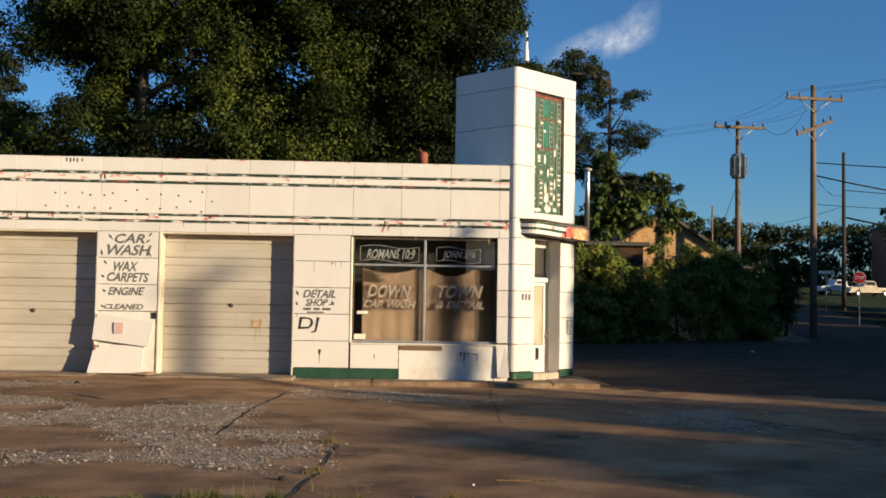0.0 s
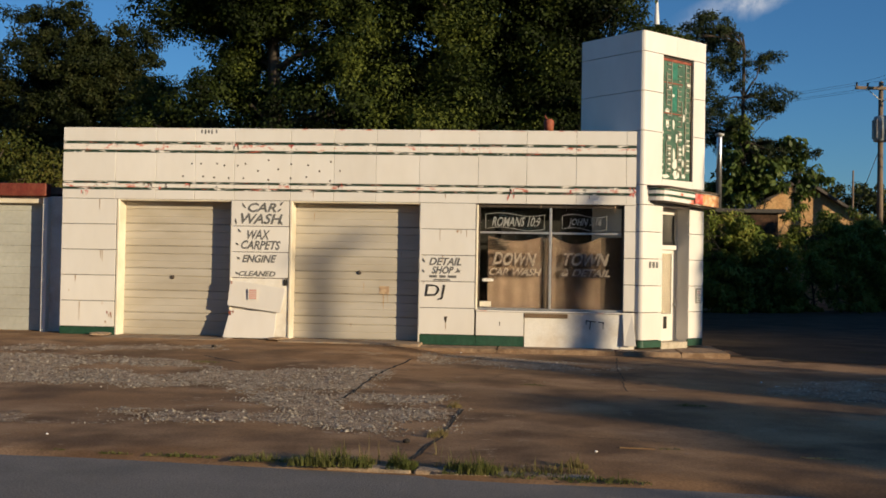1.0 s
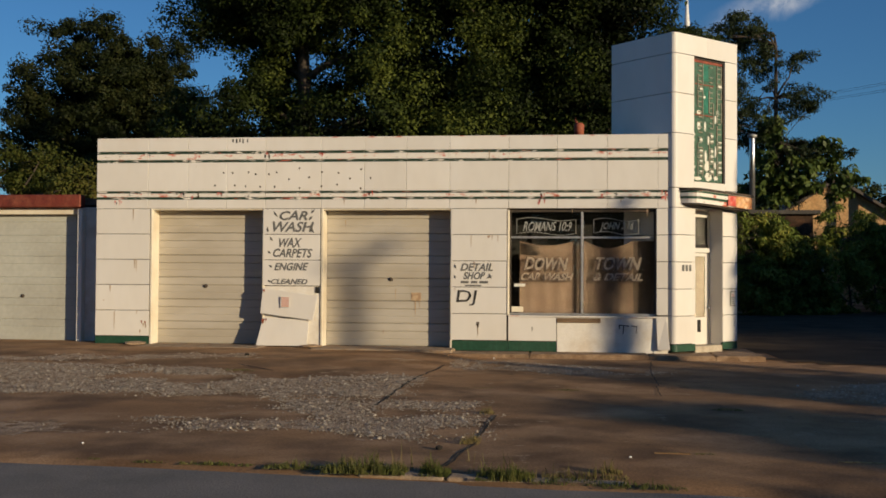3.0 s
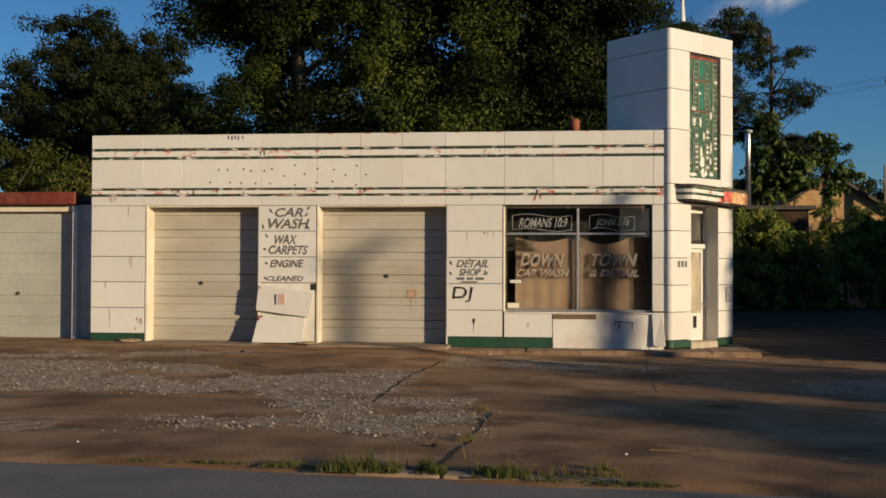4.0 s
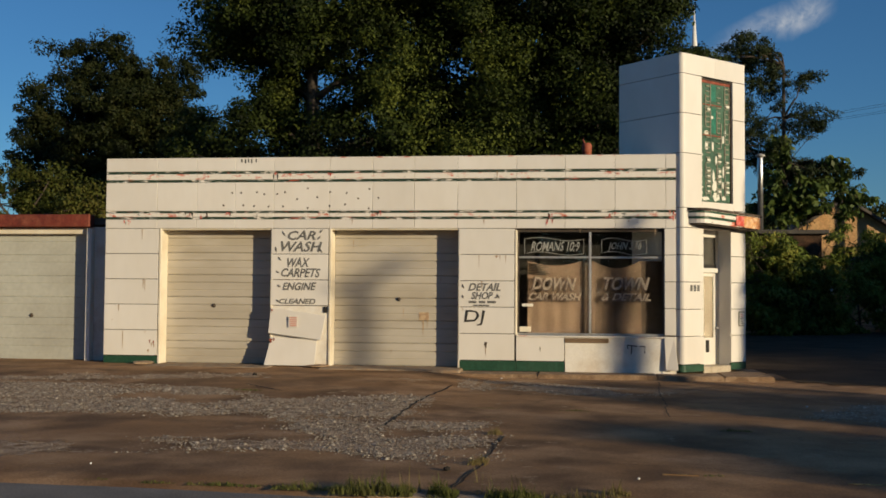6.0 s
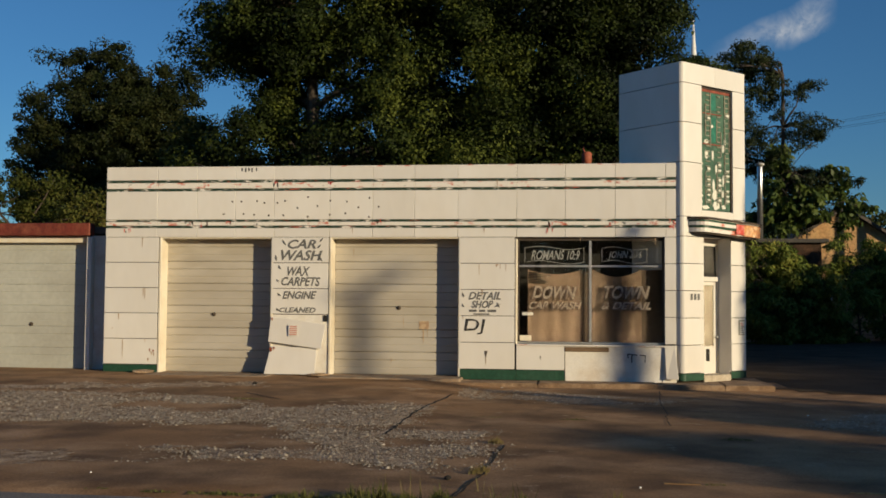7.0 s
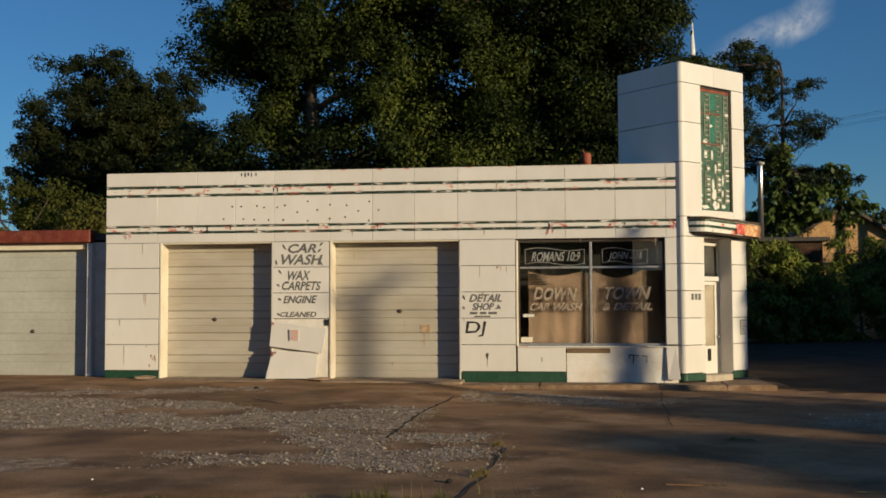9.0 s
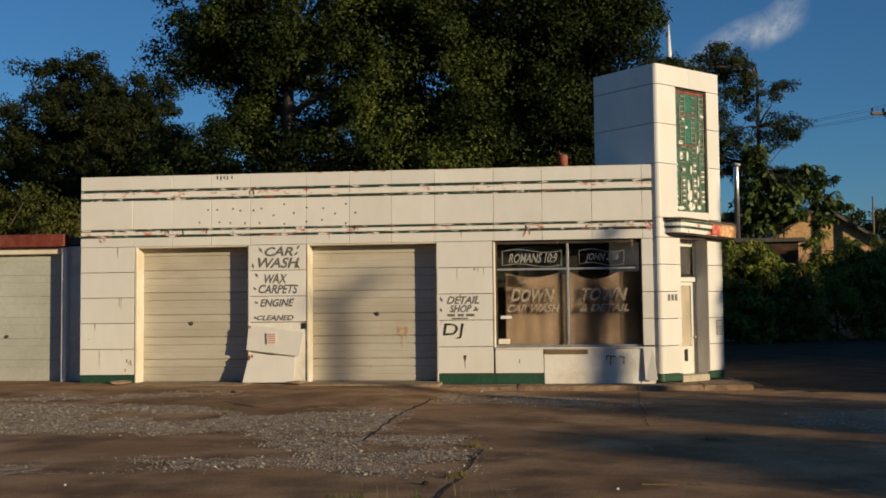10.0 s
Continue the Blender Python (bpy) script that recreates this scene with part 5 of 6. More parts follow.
for k, (x, y, w, d, n, h, mt) in enumerate(((3.35, -13.2, 0.36, 0.13, 1300, 0.17, leaf_grass), (3.95, -13.22, 0.13, 0.12, 700, 0.15, leaf_grass), (4.55, -13.33, 0.24, 0.12, 1000, 0.14, leaf_grass), (2.7, -13.12, 0.26, 0.07, 420, 0.08, leaf_grass), (5.1, -13.45, 0.34, 0.10, 420, 0.05, leaf_grass),
                                            (5.65, -13.55, 0.34, 0.08, 420, 0.06, leaf_grass), (2.0, -13.05, 0.34, 0.05, 320, 0.05, leaf_grass), (1.4, -13.02, 0.16, 0.04, 130, 0.04, leaf_grass), (0.8, -12.95, 0.12, 0.04, 70, 0.03, leaf_grass), (5.2, -13.25, 0.36, 0.1, 300, 0.12, leaf_dry), (5.42, -13.0, 0.1, 0.06, 130, 0.16, leaf_dry),
                                            (4.11, -11.5, 0.10, 0.16, 260, 0.13, leaf_dry), (4.13, -9.3, 0.09, 0.10, 160, 0.14, leaf_dry), (3.8, -6.4, 0.24, 0.06, 140, 0.03, leaf_grass), (5.08, -6.5, 0.22, 0.06, 160, 0.04, leaf_grass), (7.06, -8.6, 0.2, 0.06, 180, 0.06, leaf_grass),
                                            (-0.3, -5.0, 0.3, 0.08, 160, 0.05, leaf_grass), (6.35, -11.9, 0.16, 0.05, 130, 0.04, leaf_grass), (4.7, -13.2, 0.5, 0.15, 50, 0.26, leaf_dry), (3.5, -13.1, 0.45, 0.1, 60, 0.28, leaf_dry), (12.6, 2.0, 0.5, 0.1, 160, 0.08, leaf_grass), (4.2, -12.6, 0.04, 0.03, 6, 0.34, leaf_dry))):
    tuft(x, y, w, d, n, h, mt, 60 + k, "green weeds growing from the cracked kerb" if mt is leaf_grass else "dry yellow weeds in the asphalt")

# ---------------------------------------------------------------- along the side street
m_pole = material("grey_brown_pole_wood", (0.20, 0.145, 0.10), 0.9, tones=((0.13, 0.095, 0.065),), scale=2, fine=30, bump=0.4, stretch=(3, 3, 0.4))
m_polewood_dark = material("dark_creosote_pole", (0.05, 0.038, 0.03), 0.9, fine=30, bump=0.4)
m_can = material("grey_transformer_steel", (0.48, 0.48, 0.45), 0.5, 0.3, tones=((0.22, 0.20, 0.18),), scale=4, fine=30, bump=0.1)
m_wire = material("black_cable", (0.02, 0.02, 0.02), 0.6, fine=10, bump=0)
m_porcelain = material("brown_insulator", (0.09, 0.06, 0.05), 0.3, fine=10, bump=0)
m_siding = material("tan_board_siding", (0.50, 0.30, 0.14), 0.8, tones=((0.42, 0.24, 0.11), (0.56, 0.36, 0.18)), scale=1, fine=10, bump=0.1)
m_shingle = material("grey_shingles", (0.10, 0.085, 0.075), 0.9, tones=((0.07, 0.06, 0.055),), scale=2, fine=25, bump=0.3)
m_chrome = material("steel_flue", (0.62, 0.62, 0.62), 0.28, 0.9, tones=((0.5, 0.5, 0.5),), scale=5, fine=30, bump=0.02)
m_whitepaint = material("white_paint", (0.75, 0.74, 0.72), 0.5, tones=((0.66, 0.65, 0.62),), scale=3, fine=20, bump=0.05)
m_stopred = material("stop_sign_red", (0.42, 0.02, 0.025), 0.4, fine=20, bump=0)
m_brick = material("far_red_brick", (0.30, 0.13, 0.08), 0.85, tones=((0.23, 0.10, 0.065), (0.36, 0.17, 0.11)), scale=1.0, fine=12, bump=0.2)
# rusty brown taken very dark, in place of shade falling on the shed
m_shedwall = material("rusty_shed_wall_with_shade_in_colour", (0.065, 0.040, 0.028), 0.9, tones=((0.10, 0.055, 0.035), (0.04, 0.028, 0.02)), scale=1.5, fine=15, bump=0.2, spec=0.1)
m_tyre = material("tyre_rubber", (0.025, 0.025, 0.025), 0.8, fine=20)
m_carwhite = material("white_car_paint", (0.62, 0.62, 0.60), 0.25, fine=5, bump=0, tones=((0.55, 0.55, 0.53),))
m_cartan = material("tan_car_paint", (0.42, 0.35, 0.26), 0.3, fine=5, bump=0, tones=((0.36, 0.30, 0.22),))
m_carglass = material("dark_car_glass", (0.02, 0.022, 0.025), 0.08, fine=5, bump=0)
leaf_far = leaf_material("far_wood_leaves", ((0.012, 0.022, 0.008), (0.030, 0.045, 0.014), (0.060, 0.070, 0.022), (0.09, 0.08, 0.03)))


def wire(a, b, sag, r=0.007, n=14, name="cable", label="thin black overhead cable"):
    a, b = Vector(a), Vector(b)
    pts = [a.lerp(b, k / n) - Vector((0, 0, sag * 4 * (k / n) * (1 - k / n))) for k in range(n + 1)]
    return tagged(part(name, tube(pts, [r] * (n + 1), 4), m_wire), label, "cable", "overhead cables")


def utility_pole(x, y, h, arms, turn, mat, label, can=None, r=0.17, braces=True):
    """Wooden pole with crossarms (height, half length, tilt), insulators and perhaps a transformer."""
    b = gz(x, y)
    p = thing("utility_pole", label, "utility pole", "utility poles", m=pose(x, y, b - 0.1, 0, 0, turn))
    part("pole", tube([(0, 0, 0), (0, 0, h * 0.5), (0, 0, h)], [r, r * 0.85, r * 0.66], 10), mat, p)
    for z, half, tilt in arms:
        a = part("crossarm", box(-half, half, -0.07, 0.07, -0.08, 0.08, 0.01), mat, p, "", pose(0, -0.2, z, 0, tilt, 0))
        for k in (-0.95, -0.55, 0.55, 0.95):
            part("insulator", lathe([(0.03, 0.08), (0.07, 0.14), (0.05, 0.2), (0.07, 0.24), (0.03, 0.3)], 8), m_porcelain, a, "", pose(k * half, 0, 0))
        if braces:
            for s in (-1, 1):
                part("brace", tube([(s * half * 0.55, -0.18, z - 0.06), (0, -0.16, z - 0.75)], [0.025, 0.025], 5), m_can, p)
    if can:
        c = part("transformer", lathe([(0.36, 0), (0.40, 0.05), (0.40, 1.3), (0.36, 1.38), (0.14, 1.44)], 14), m_can, p, "grey ribbed steel transformer can", pose(-0.22, -0.52, can))
        for k in range(10):
            t = 2 * math.pi * k / 10
            part("fin", box(0.39, 0.48, -0.015, 0.015, 0.15, 1.2), m_can, c, "", pose(0, 0, 0, 0, 0, math.degrees(t)))
    return p


A, B, C, D = (24.4, 38.0), (27.6, 34.9), (40.9, 62.0), (37.0, 85.0)
utility_pole(*A, 12.3, [(11.9, 1.55, 0)], 8, m_pole, "wooden utility pole with crossarm and grey transformer", can=8.9, r=0.19)
utility_pole(*B, 14.0, [(13.2, 1.7, 0), (11.6, 1.15, -22)], 8, m_pole, "tall wooden utility pole with two crossarms", r=0.20)
utility_pole(*C, 13.0, [], 0, m_polewood_dark, "dark bare utility pole across the side street", r=0.19)
utility_pole(*D, 9.5, [], 0, m_pole, "slim pale pole among far trees", r=0.13)
za, zb, zc = gz(*A), gz(*B), gz(*C)
for k in (-1.5, -0.8, 0.8, 1.5):
    wire((A[0] + k, A[1] - 0.2, za + 12.1), (B[0] + k, B[1] - 0.2, zb + 13.5), 0.3)
    wire((B[0] + k, B[1] - 0.2, zb + 13.5), (B[0] + 38 + k, B[1] - 24, 18), 0.8)
    wire((A[0] + k, A[1], za + 12.1), (A[0] - 46 + k, A[1] + 40, 14), 1.2)
wire((B[0], B[1], zb + 9.6), (B[0] + 30, B[1] - 12, 9.2), 0.8, 0.03)
wire((B[0], B[1], zb + 9.0), (C[0], C[1], zc + 9.5), 0.6, 0.02)
wire((B[0], B[1], zb + 8.9), (B[0] + 30, B[1] - 6, 6.4), 1.2, 0.04)
wire((B[0], B[1], zb + 7.3), (B[0] + 30, B[1] - 8, 6.8), 0.5, 0.015)
wire((C[0], C[1], zc + 9.8), (C[0] + 30, C[1] - 6, zc + 9.0), 0.5, 0.03)
wire((C[0], C[1], zc + 7.6), (C[0] + 30, C[1] - 10, zc + 3.4), 0.8, 0.07)
wire((C[0], C[1], zc + 7.6), (A[0], A[1], za + 5.0), 0.8, 0.02)
wire((D[0], D[1], gz(*D) + 7.0), (C[0], C[1], zc + 8.5), 0.6, 0.02)
wire((D[0], D[1], gz(*D) + 5.5), (A[0] - 16, A[1] + 20, 7.2), 0.6, 0.03)
wire((A[0], A[1], za + 8.6), (A[0] - 2.2, A[1] - 0.5, za + 3.0), 0.0, 0.02, label="thin slanting steel guy wire")
wire((B[0] - 0.4, B[1], zb + 12.6), (A[0] + 1.5, A[1], za + 11.9), 0.9, 0.012)

# steel flue and low shed behind the tower
flue = thing("flue_pipe", "bright steel flue pipe with a flat cap", "flue", m=pose(14.75, 33.0, 4.8))
part("pipe", lathe([(0.14, 0), (0.14, 3.75), (0.13, 3.78)], 12), m_chrome, flue)
part("cap", lathe([(0.13, 3.78), (0.24, 3.86), (0.24, 3.92), (0.04, 4.0)], 12), m_can, flue, "flat grey cap")
lowshed = thing("low_shed", "low rusty shed with a flat tar roof, shade put into its wall colour", "shed")
part("wall", box(12.6, 17.4, 31.5, 35.0, -0.3, 4.6), m_shedwall, lowshed)
part("roof", box(12.3, 17.7, 31.2, 35.3, 4.6, 4.8, 0.02), m_roof, lowshed)


def gable_house(x0, x1, y0, y1, eave, ridge, label, siding, roof, windows):
    """A house with its gable to the street, boarded walls and overhanging roof."""
    b = gz((x0 + x1) / 2, y0)
    h = thing("house", label, "house", "houses beside the side street", m=pose((x0 + x1) / 2, y0, b - 0.2))
    w, d = (x1 - x0) / 2, y1 - y0
    bm = bmesh.new()
    f = [bm.verts.new(c) for c in ((-w, 0, 0), (w, 0, 0), (w, 0, eave), (0, 0, ridge), (-w, 0, eave))]
    g = [bm.verts.new((v.co.x, d, v.co.z)) for v in f]
    bm.faces.new(f)
    bm.faces.new(g[::-1])
    for i in range(5):
        bm.faces.new((f[i], g[i], g[(i + 1) % 5], f[(i + 1) % 5]))
    bmesh.ops.recalc_face_normals(bm, faces=bm.faces[:])
    wall = part("wall", bm, siding, h)
    z = 0.3
    while z < ridge - 0.3:
        half = w if z < eave else w * (ridge - z) / (ridge - eave)
        part("board", box(-half + 0.02, half - 0.02, -0.025, -0.002, z, z + 0.27, 0.004), siding, wall)
        z += 0.28
    for s in (-1, 1):
        n = math.hypot(w, ridge - eave)
        sl = math.degrees(math.atan2(ridge - eave, w))
        part("roof", box(0, n + 0.5, -0.5, d + 0.5, 0.0, 0.16, 0.01), roof, h, "", pose(0, 0, ridge + 0.02) @ (Matrix.Identity(4) if s > 0 else pose(0, 0, 0, 0, 0, 180) @ Matrix.Translation((0, -d, 0))) @ pose(0, 0, 0, 0, sl, 0))
    for wx, wz in windows:
        wn_ = part("window", box(wx - 0.5, wx + 0.5, -0.05, -0.03, wz, wz + 1.3), m_carglass, h, "dark window")
        for a0, a1, c0, c1 in ((wx - 0.6, wx - 0.5, wz - 0.1, wz + 1.4), (wx + 0.5, wx + 0.6, wz - 0.1, wz + 1.4), (wx - 0.5, wx + 0.5, wz - 0.1, wz), (wx - 0.5, wx + 0.5, wz + 1.3, wz + 1.4)):
            part("window_frame", box(a0, a1, -0.08, -0.03, c0, c1), m_whitepaint, wn_)
    return h


gable_house(17.6, 23.6, 40.0, 52.0, 5.0, 6.9, "tan boarded house with a low gable in sunlight", m_siding, m_shingle, ((-1.3, 1.6), (1.3, 1.6)))

# church spire far behind the trees
spire = thing("church_spire", "slender white church spire behind the trees", "spire", m=pose(25.3, 150, gz(25, 150)))
part("tower", box(-2.2, 2.2, -2.2, 2.2, 0, 24, 0.1), m_whitepaint, spire)
part("steeple", lathe([(2.2, 24), (1.3, 27), (0.5, 35), (0.10, 41)], 8), m_whitepaint, spire)
part("finial", tube([(0, 0, 40.5), (0, 0, 42.8)], [0.09, 0.04], 6), m_whitepaint, spire)


def pickup(x, y, turn, paint, label):
    """A parked pickup: shaped body, cab, bed, glass, wheels, lights."""
    c = thing("pickup_truck", label, "pickup truck", "parked pickups", m=pose(x, y, gz(x, y), 0, 0, turn))
    side = [(-2.6, 0.45), (-2.65, 0.95), (-0.75, 1.0), (-0.55, 1.7), (0.55, 1.74), (1.05, 1.08), (2.4, 0.98), (2.6, 0.75), (2.6, 0.42)]
    bm = bmesh.new()
    l = [bm.verts.new((a, -0.9 if b < 1.2 else -0.72, b)) for a, b in side]
    r_ = [bm.verts.new((a, 0.9 if b < 1.2 else 0.72, b)) for a, b in side]
    n = len(side)
    bm.faces.new(l)
    bm.faces.new(r_[::-1])
    for i in range(n):
        bm.faces.new((l[i], r_[i], r_[(i + 1) % n], l[(i + 1) % n]))
    bmesh.ops.recalc_face_normals(bm, faces=bm.faces[:])
    bmesh.ops.bevel(bm, geom=bm.edges[:], offset=0.06, segments=2, affect="EDGES")
    part("body", bm, paint, c)
    for s in (-1, 1):
        part("side_window", prism([(-0.5, 1.12), (-0.42, 1.6), (0.45, 1.62), (0.85, 1.12)], -0.02, 0.02), m_carglass, c, "", pose(0, s * 0.83, 0, 90 - s * 16 * 0, 0, 0))
        for wx in (-1.65, 1.65):
            w = part("wheel", tube([(0, -0.11, 0), (0, 0.11, 0)], [0.36, 0.36], 16), m_tyre, c, "", pose(wx, s * 0.82, 0.36))
            part("hub", tube([(0, s * 0.1, 0), (0, s * 0.125, 0)], [0.2, 0.17], 10), m_metal, w)
    for s in (-0.65, 0.65):
        part("headlight", box(2.58, 2.63, s - 0.16, s + 0.16, 0.68, 0.84, 0.02), m_whitepaint, c)
        part("tail_light", box(-2.67, -2.62, s - 0.1, s + 0.1, 0.65, 0.92, 0.01), m_stopred, c)
    part("bumper", box(2.58, 2.7, -0.85, 0.85, 0.42, 0.58, 0.03), m_metal, c)
    part("bumper", box(-2.75, -2.62, -0.85, 0.85, 0.42, 0.58, 0.03), m_metal, c)
    return c


pickup(54.4, 95.0, 185, m_carwhite, "white pickup truck parked beyond the verge")
pickup(56.3, 92.0, 190, m_cartan, "tan pickup truck parked beyond the verge")

# stop sign
SX, SY = 34.2, 44.0
stop_sign = thing("stop_sign", "red octagonal stop sign on a steel post", "stop sign", m=pose(SX, SY, gz(SX, SY), 0, 0, -22))
part("post", box(-0.03, 0.03, -0.03, 0.03, 0, 3.4), m_can, stop_sign)
for rr, mt, nm, yy in ((0.40, m_whitepaint, "sign_border", -0.035), (0.37, m_stopred, "sign_face", -0.045)):
    o = [(rr * math.cos(radians(22.5 + 45 * k)), rr * math.sin(radians(22.5 + 45 * k))) for k in range(8)]
    part(nm, prism(o, 0, 0.008), mt, stop_sign, "", pose(0, yy, 3.1, 90, 0, 0))
lettering("STOP", 0.52, 0.22, m_whitepaint, stop_sign, pose(0, -0.06, 3.1), 0, 0.005)
streetsign = thing("street_sign", "small pale street name sign on a thin post", "street sign", m=pose(36.6, 55.0, gz(36.6, 55.0), 0, 0, -20))
part("post", tube([(0, 0, 0), (0, 0, 3.3)], [0.035, 0.035], 6), m_can, streetsign)
part("blade", box(-0.55, 0.55, -0.02, 0.02, 3.1, 3.34), m_whitepaint, streetsign)

# board and posts on the verge, far brick building
board = thing("notice_board", "blank grey board between two wooden posts", "board", m=pose(36.0, 70.0, gz(36.0, 70.0), 0, 0, -12))
part("panel", box(-1.6, 1.6, -0.05, 0.05, 0.8, 2.5, 0.02), m_can, board)
for s in (-1.3, 1.75):
    part("post", box(s - 0.12, s + 0.12, 0.05, 0.25, 0, 2.7), m_pole, board)
brick = thing("brick_building", "low red brick building behind far trees", "building", m=pose(78.5, 112.0, gz(78, 112)))
part("wall", box(-8, 8, 0, 10, -0.5, 8.5), m_brick, brick)
part("roof", box(-8.2, 8.2, -0.2, 10.2, 8.5, 8.8), m_shingle, brick)
for k in range(5):
    w = part("window", box(-6.6 + 3 * k, -5.2 + 3 * k, -0.04, 0.0, 1.5, 3.6), m_carglass, brick)
    part("sill", box(-6.7 + 3 * k, -5.1 + 3 * k, -0.12, 0.0, 1.35, 1.48), m_whitepaint, w)
lowb = thing("far_low_building", "long low brick building beyond the cross street", "building", m=pose(40.0, 108.0, gz(40, 108)))
part("wall", box(-9, 9, 0, 8, -0.5, 2.6), m_brick, lowb)
part("roof", box(-9.4, 9.4, -0.4, 8.4, 2.6, 2.9), m_shingle, lowb)

# far woods
rng = np.random.default_rng(77)
cs, rs = [], []
for k in range(900):
    x = rng.uniform(22, 100)
    y = 122 + rng.uniform(0, 14)
    top = 8.5 + 2.2 * noise.noise((x * 0.11, 0, 0)) + 1.2 * noise.noise((x * 0.4, 3, 0))
    cs.append((x, y, gz(x, y) + top * rng.uniform(0.0, 1.0) ** 0.7))
    rs.append(rng.uniform(0.8, 1.7))
tagged(new("far_woods", raw_mesh("far_woods", leaves(cs, rs, 60, 0.55, rng), 4, leaf_far)), "distant dark green line of trees", "woods", kind="stuff")
tree("tall thin tree across the side street", 57.0, 84.0, 13, [(0, 0, 8.5, 2.6, 2.2, 3.4), (1.0, 0, 5.0, 2.4, 2.0, 2.2)], 130, 40, 0.45, leaf_far, 41, 0.8, 0.2, limbs=30)
tree("round dark tree behind the tan house", 27.0, 70.0, 9, [(0, 0, 6.0, 3.6, 3.0, 3.4)], 160, 60, 0.4, leaf_far, 42, 0.9, 0.2)
tree("vine-covered stump at the thicket's end", 26.3, 35.5, 4, [(0, 0, 2.2, 0.6, 0.6, 1.9), (0.2, 0, 3.7, 1.2, 0.8, 0.5)], 70, 60, 0.2, leaf_pale, 43, 0.42, 0.12, category="bush", name="bush", gap=-1)

# ---------------------------------------------------------------- unseen trees and pole, added for the shade they throw
for k, (x, y, h, r) in enumerate(((40, 2, 8.6, 4.2), (41, 5.5, 9.3, 4.2), (42, 9, 9.0, 4.4), (42.5, 12.5, 9.6, 4.2), (43, 16, 9.2, 4.4), (44, 19.5, 9.6, 4.2), (45, 23, 9.2, 4.4), (48.5, 29, 9.4, 4.2), (52.5, 37, 9.8, 4.2), (56.5, 45, 10.2, 4.2), (60.5, 53.5, 10.6, 4.2), (38, -4.5, 6.7, 3.0), (36, -10.5, 6.3, 3.0), (36.5, -15.5, 5.8, 2.6), (31.5, -20.5, 5.3, 2.6), (30, -25, 5.2, 2.6), (31, -30, 5.0, 2.6), (41, -8, 7.1, 3.2), (41, -13.5, 6.5, 3.2), (39, -19, 6.0, 3.0), (36, -24, 5.9, 3.0), (35, -29, 5.7, 2.8))):
    tree("unseen leafy tree added to shade the lots, thicket and side street", x, y, h, [(0, 0, h * 0.62, r, r, h * 0.36), (0, 0, h * 0.3, r * 0.9, r * 0.9, h * 0.3)], 260, 60, 0.45, leaf_far, 80 + k, 0.9, 0.2, group="street trees across the side street", gap=-0.6)
# added out of view to throw soft shadows on the front and tower
for k, (x, y, h, r) in enumerate(((27.45, -14.8, 8.0, 0.09), (30.3, -13.6, 8.8, 0.22))):
    tree("unseen slim evergreen added to cast a soft upright shadow", x, y, h, [(0, 0, h * 0.5, r, r, h * 0.48)], 160, 50, 0.16, leaf_pine, 90 + k, 0.10, 0.06, group="evergreens by the crossing", gap=-1, flat=1.2)
utility_pole(41.75, -28.5, 10.8, [(10.8, 0.62, -20)], 55, m_pole, "unseen wooden utility pole added to shade the garage door", r=0.23, braces=False)
# unseen row added behind the camera, so that the panes reflect less sky
for k in range(11):
    x = -62 + 9 * k
    tree("unseen dark tree added to darken the glass reflections", x, -48 - (k % 3) * 2.5, 11, [(0, 0, 7.0, 5.2, 3.4, 4.6), (0, 0, 3.0, 5.0, 3.0, 2.8)], 170, 40, 0.6, leaf_far, 100 + k, 1.4, 0.3, group="street trees across the street", gap=-1)

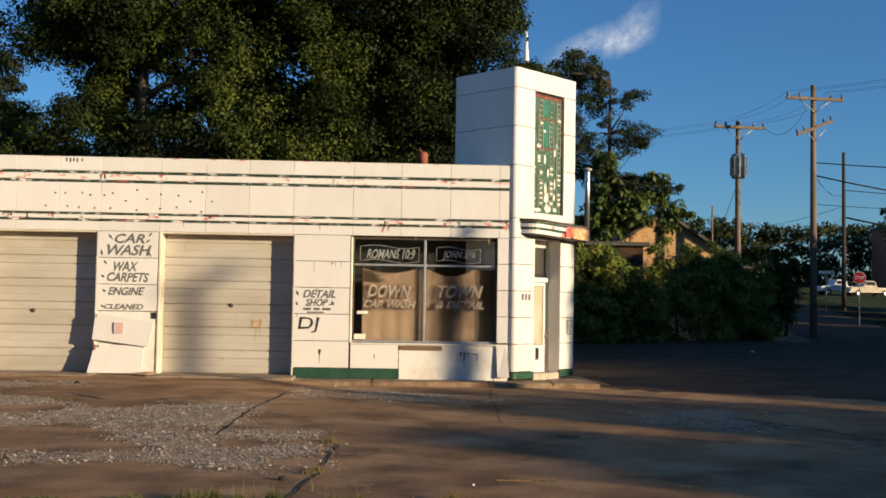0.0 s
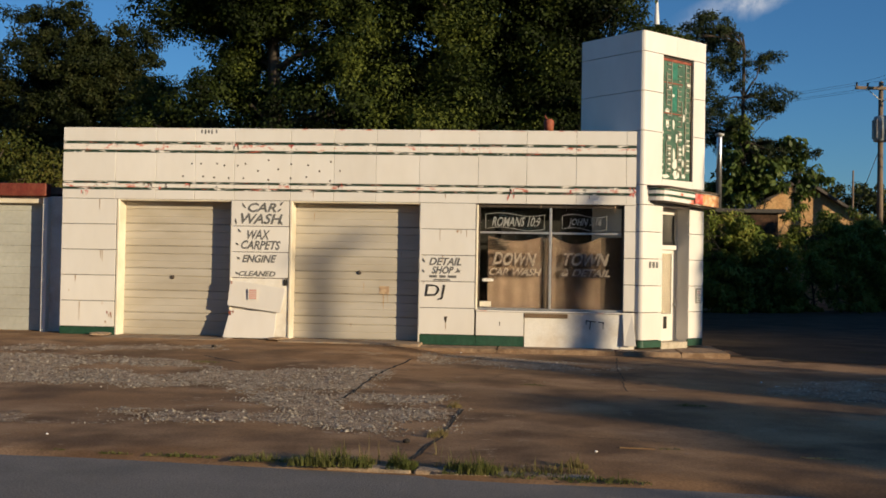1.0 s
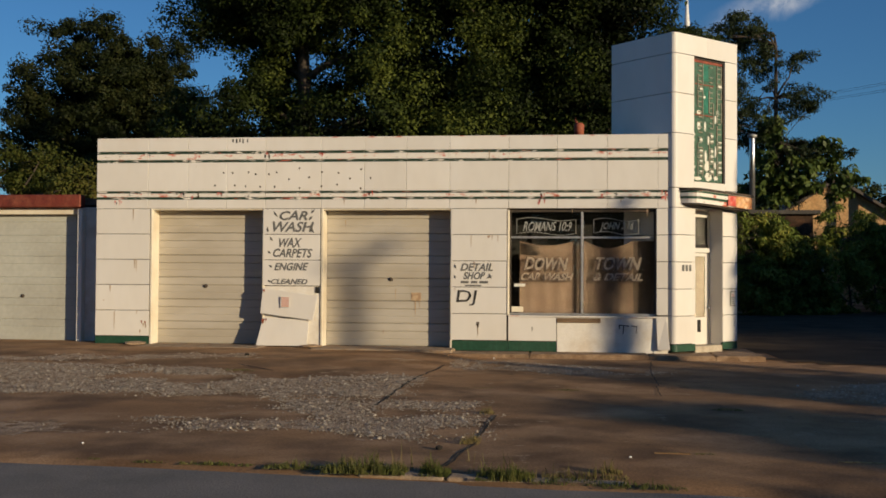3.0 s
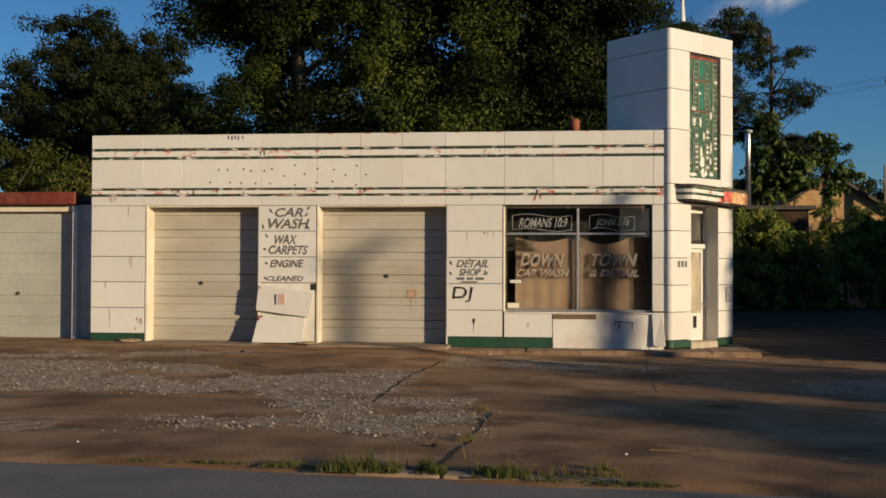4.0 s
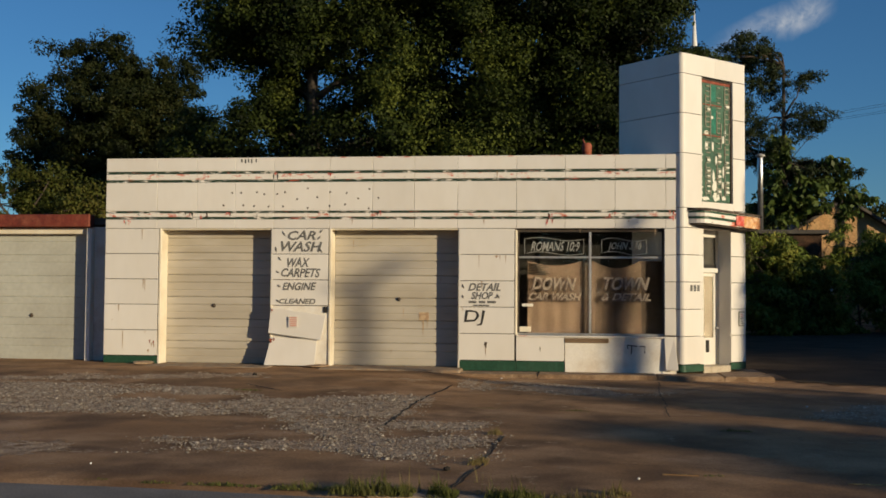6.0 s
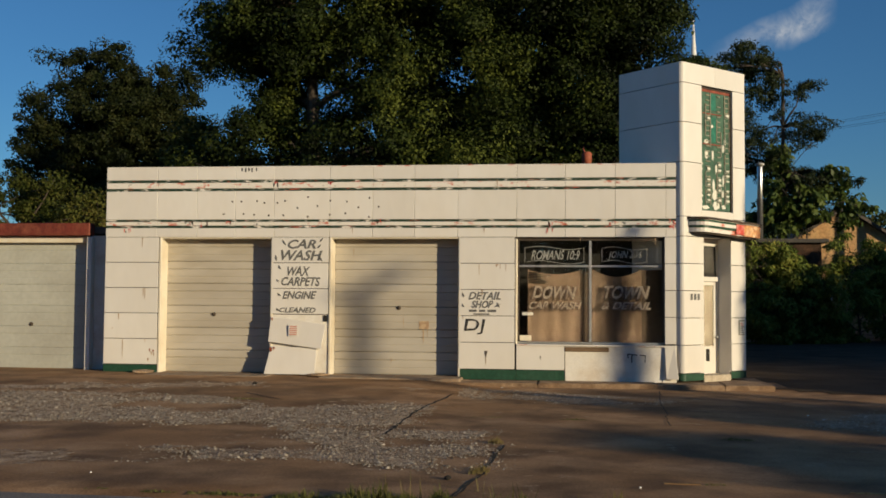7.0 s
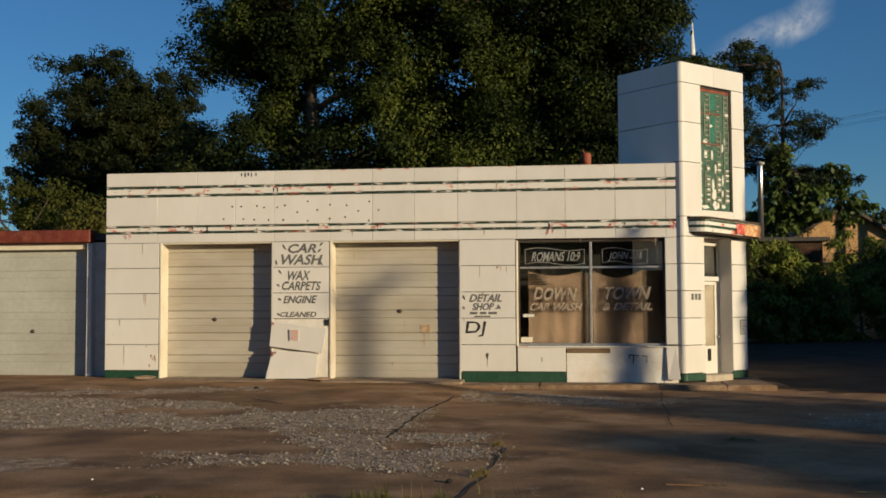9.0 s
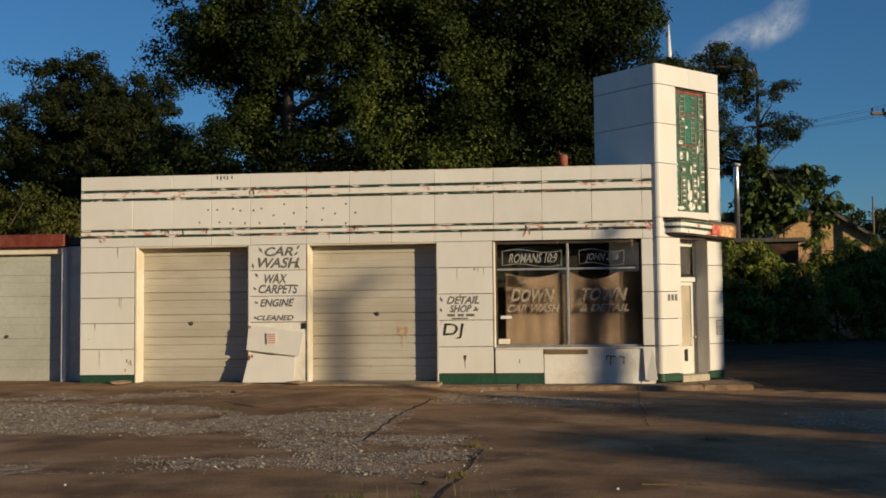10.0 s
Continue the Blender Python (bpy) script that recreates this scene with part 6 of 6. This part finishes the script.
# ---------------------------------------------------------------- small things
# red paint flaking through at the stripe joints
frnd = random.Random(33)
for x, z in ((4.60, 3.18), (5.90, 3.22), (7.15, 3.14), (-2.28, 3.22), (-3.17, 3.22), (-2.81, 3.22), (-0.03, 4.12), (1.06, 3.26), (-4.58, 3.05), (-1.22, 4.10), (4.62, 3.08), (7.12, 3.24)):
    for _ in range(5):
        stain(x + frnd.uniform(-0.09, 0.09), z + frnd.uniform(-0.02, 0.07), frnd.uniform(0.012, 0.035), frnd.uniform(0.03, 0.09), m_red if frnd.random() < 0.75 else m_core, -0.0055)

# torn dark slats behind the first pane
for k in range(7):
    z = 2.20 - 0.035 * k
    part("torn_slat", tube([(4.17, 0.205, z), (4.35 + 0.03 * k, 0.20, z - 0.02), (4.55 + 0.05 * (k % 3), 0.20, z + 0.03 - 0.012 * k)], [0.010, 0.013, 0.004], 5), m_dark, win)

# litter and stones on the lot
def lump(x, y, r, mat, label, name, cat, seed, squash=0.7):
    bm = bmesh.new()
    bmesh.ops.create_icosphere(bm, subdivisions=2, radius=r)
    for v in bm.verts:
        v.co *= 1 + 0.35 * noise.noise(v.co / r * 1.1 + Vector((seed, 0, 0)))
        v.co.z *= squash
    ob = part(name, bm, mat, None, "", pose(x, y, gz(x, y) + r * squash * 0.75, 0, 0, seed * 40))
    return tagged(ob, label, cat, "litter on the lot")


for k, (x, y, r, mt, lb, nm, ct) in enumerate(((3.85, -12.0, 0.035, m_crack, "black lump of broken asphalt on the lot", "asphalt_lump", "rubble"),
                                               (8.64, -5.28, 0.018, m_whitepaint, "small white scrap of litter on asphalt", "litter_scrap", "litter"),
                                               (0.36, -12.15, 0.012, m_whitepaint, "small white scrap of litter on asphalt", "litter_scrap", "litter"),
                                               (-0.9, -2.5, 0.045, m_crack, "black lump of broken asphalt on the lot", "asphalt_lump", "rubble"),
                                               (5.64, -12.2, 0.015, m_whitepaint, "small white scrap of litter on asphalt", "litter_scrap", "litter"),
                                               (3.7, -1.0, 0.018, m_whitepaint, "small white scrap of litter on the walkway", "litter_scrap", "litter"),
                                               (18.5, 18.0, 0.06, m_whitepaint, "white scrap of litter at the thicket's foot", "litter_scrap", "litter"))):
    lump(x, y, r, mt, lb, nm, ct, k + 1)

# pale concrete footings at the feet of the piers
for k, (x, r) in enumerate(((-4.05, 0.24), (-0.22, 0.26), (2.9, 0.18))):
    lump(x, -0.22, r, m_bed, "pale worn concrete footing at a pier", "concrete_footing", "footing", 20 + k, 0.16)
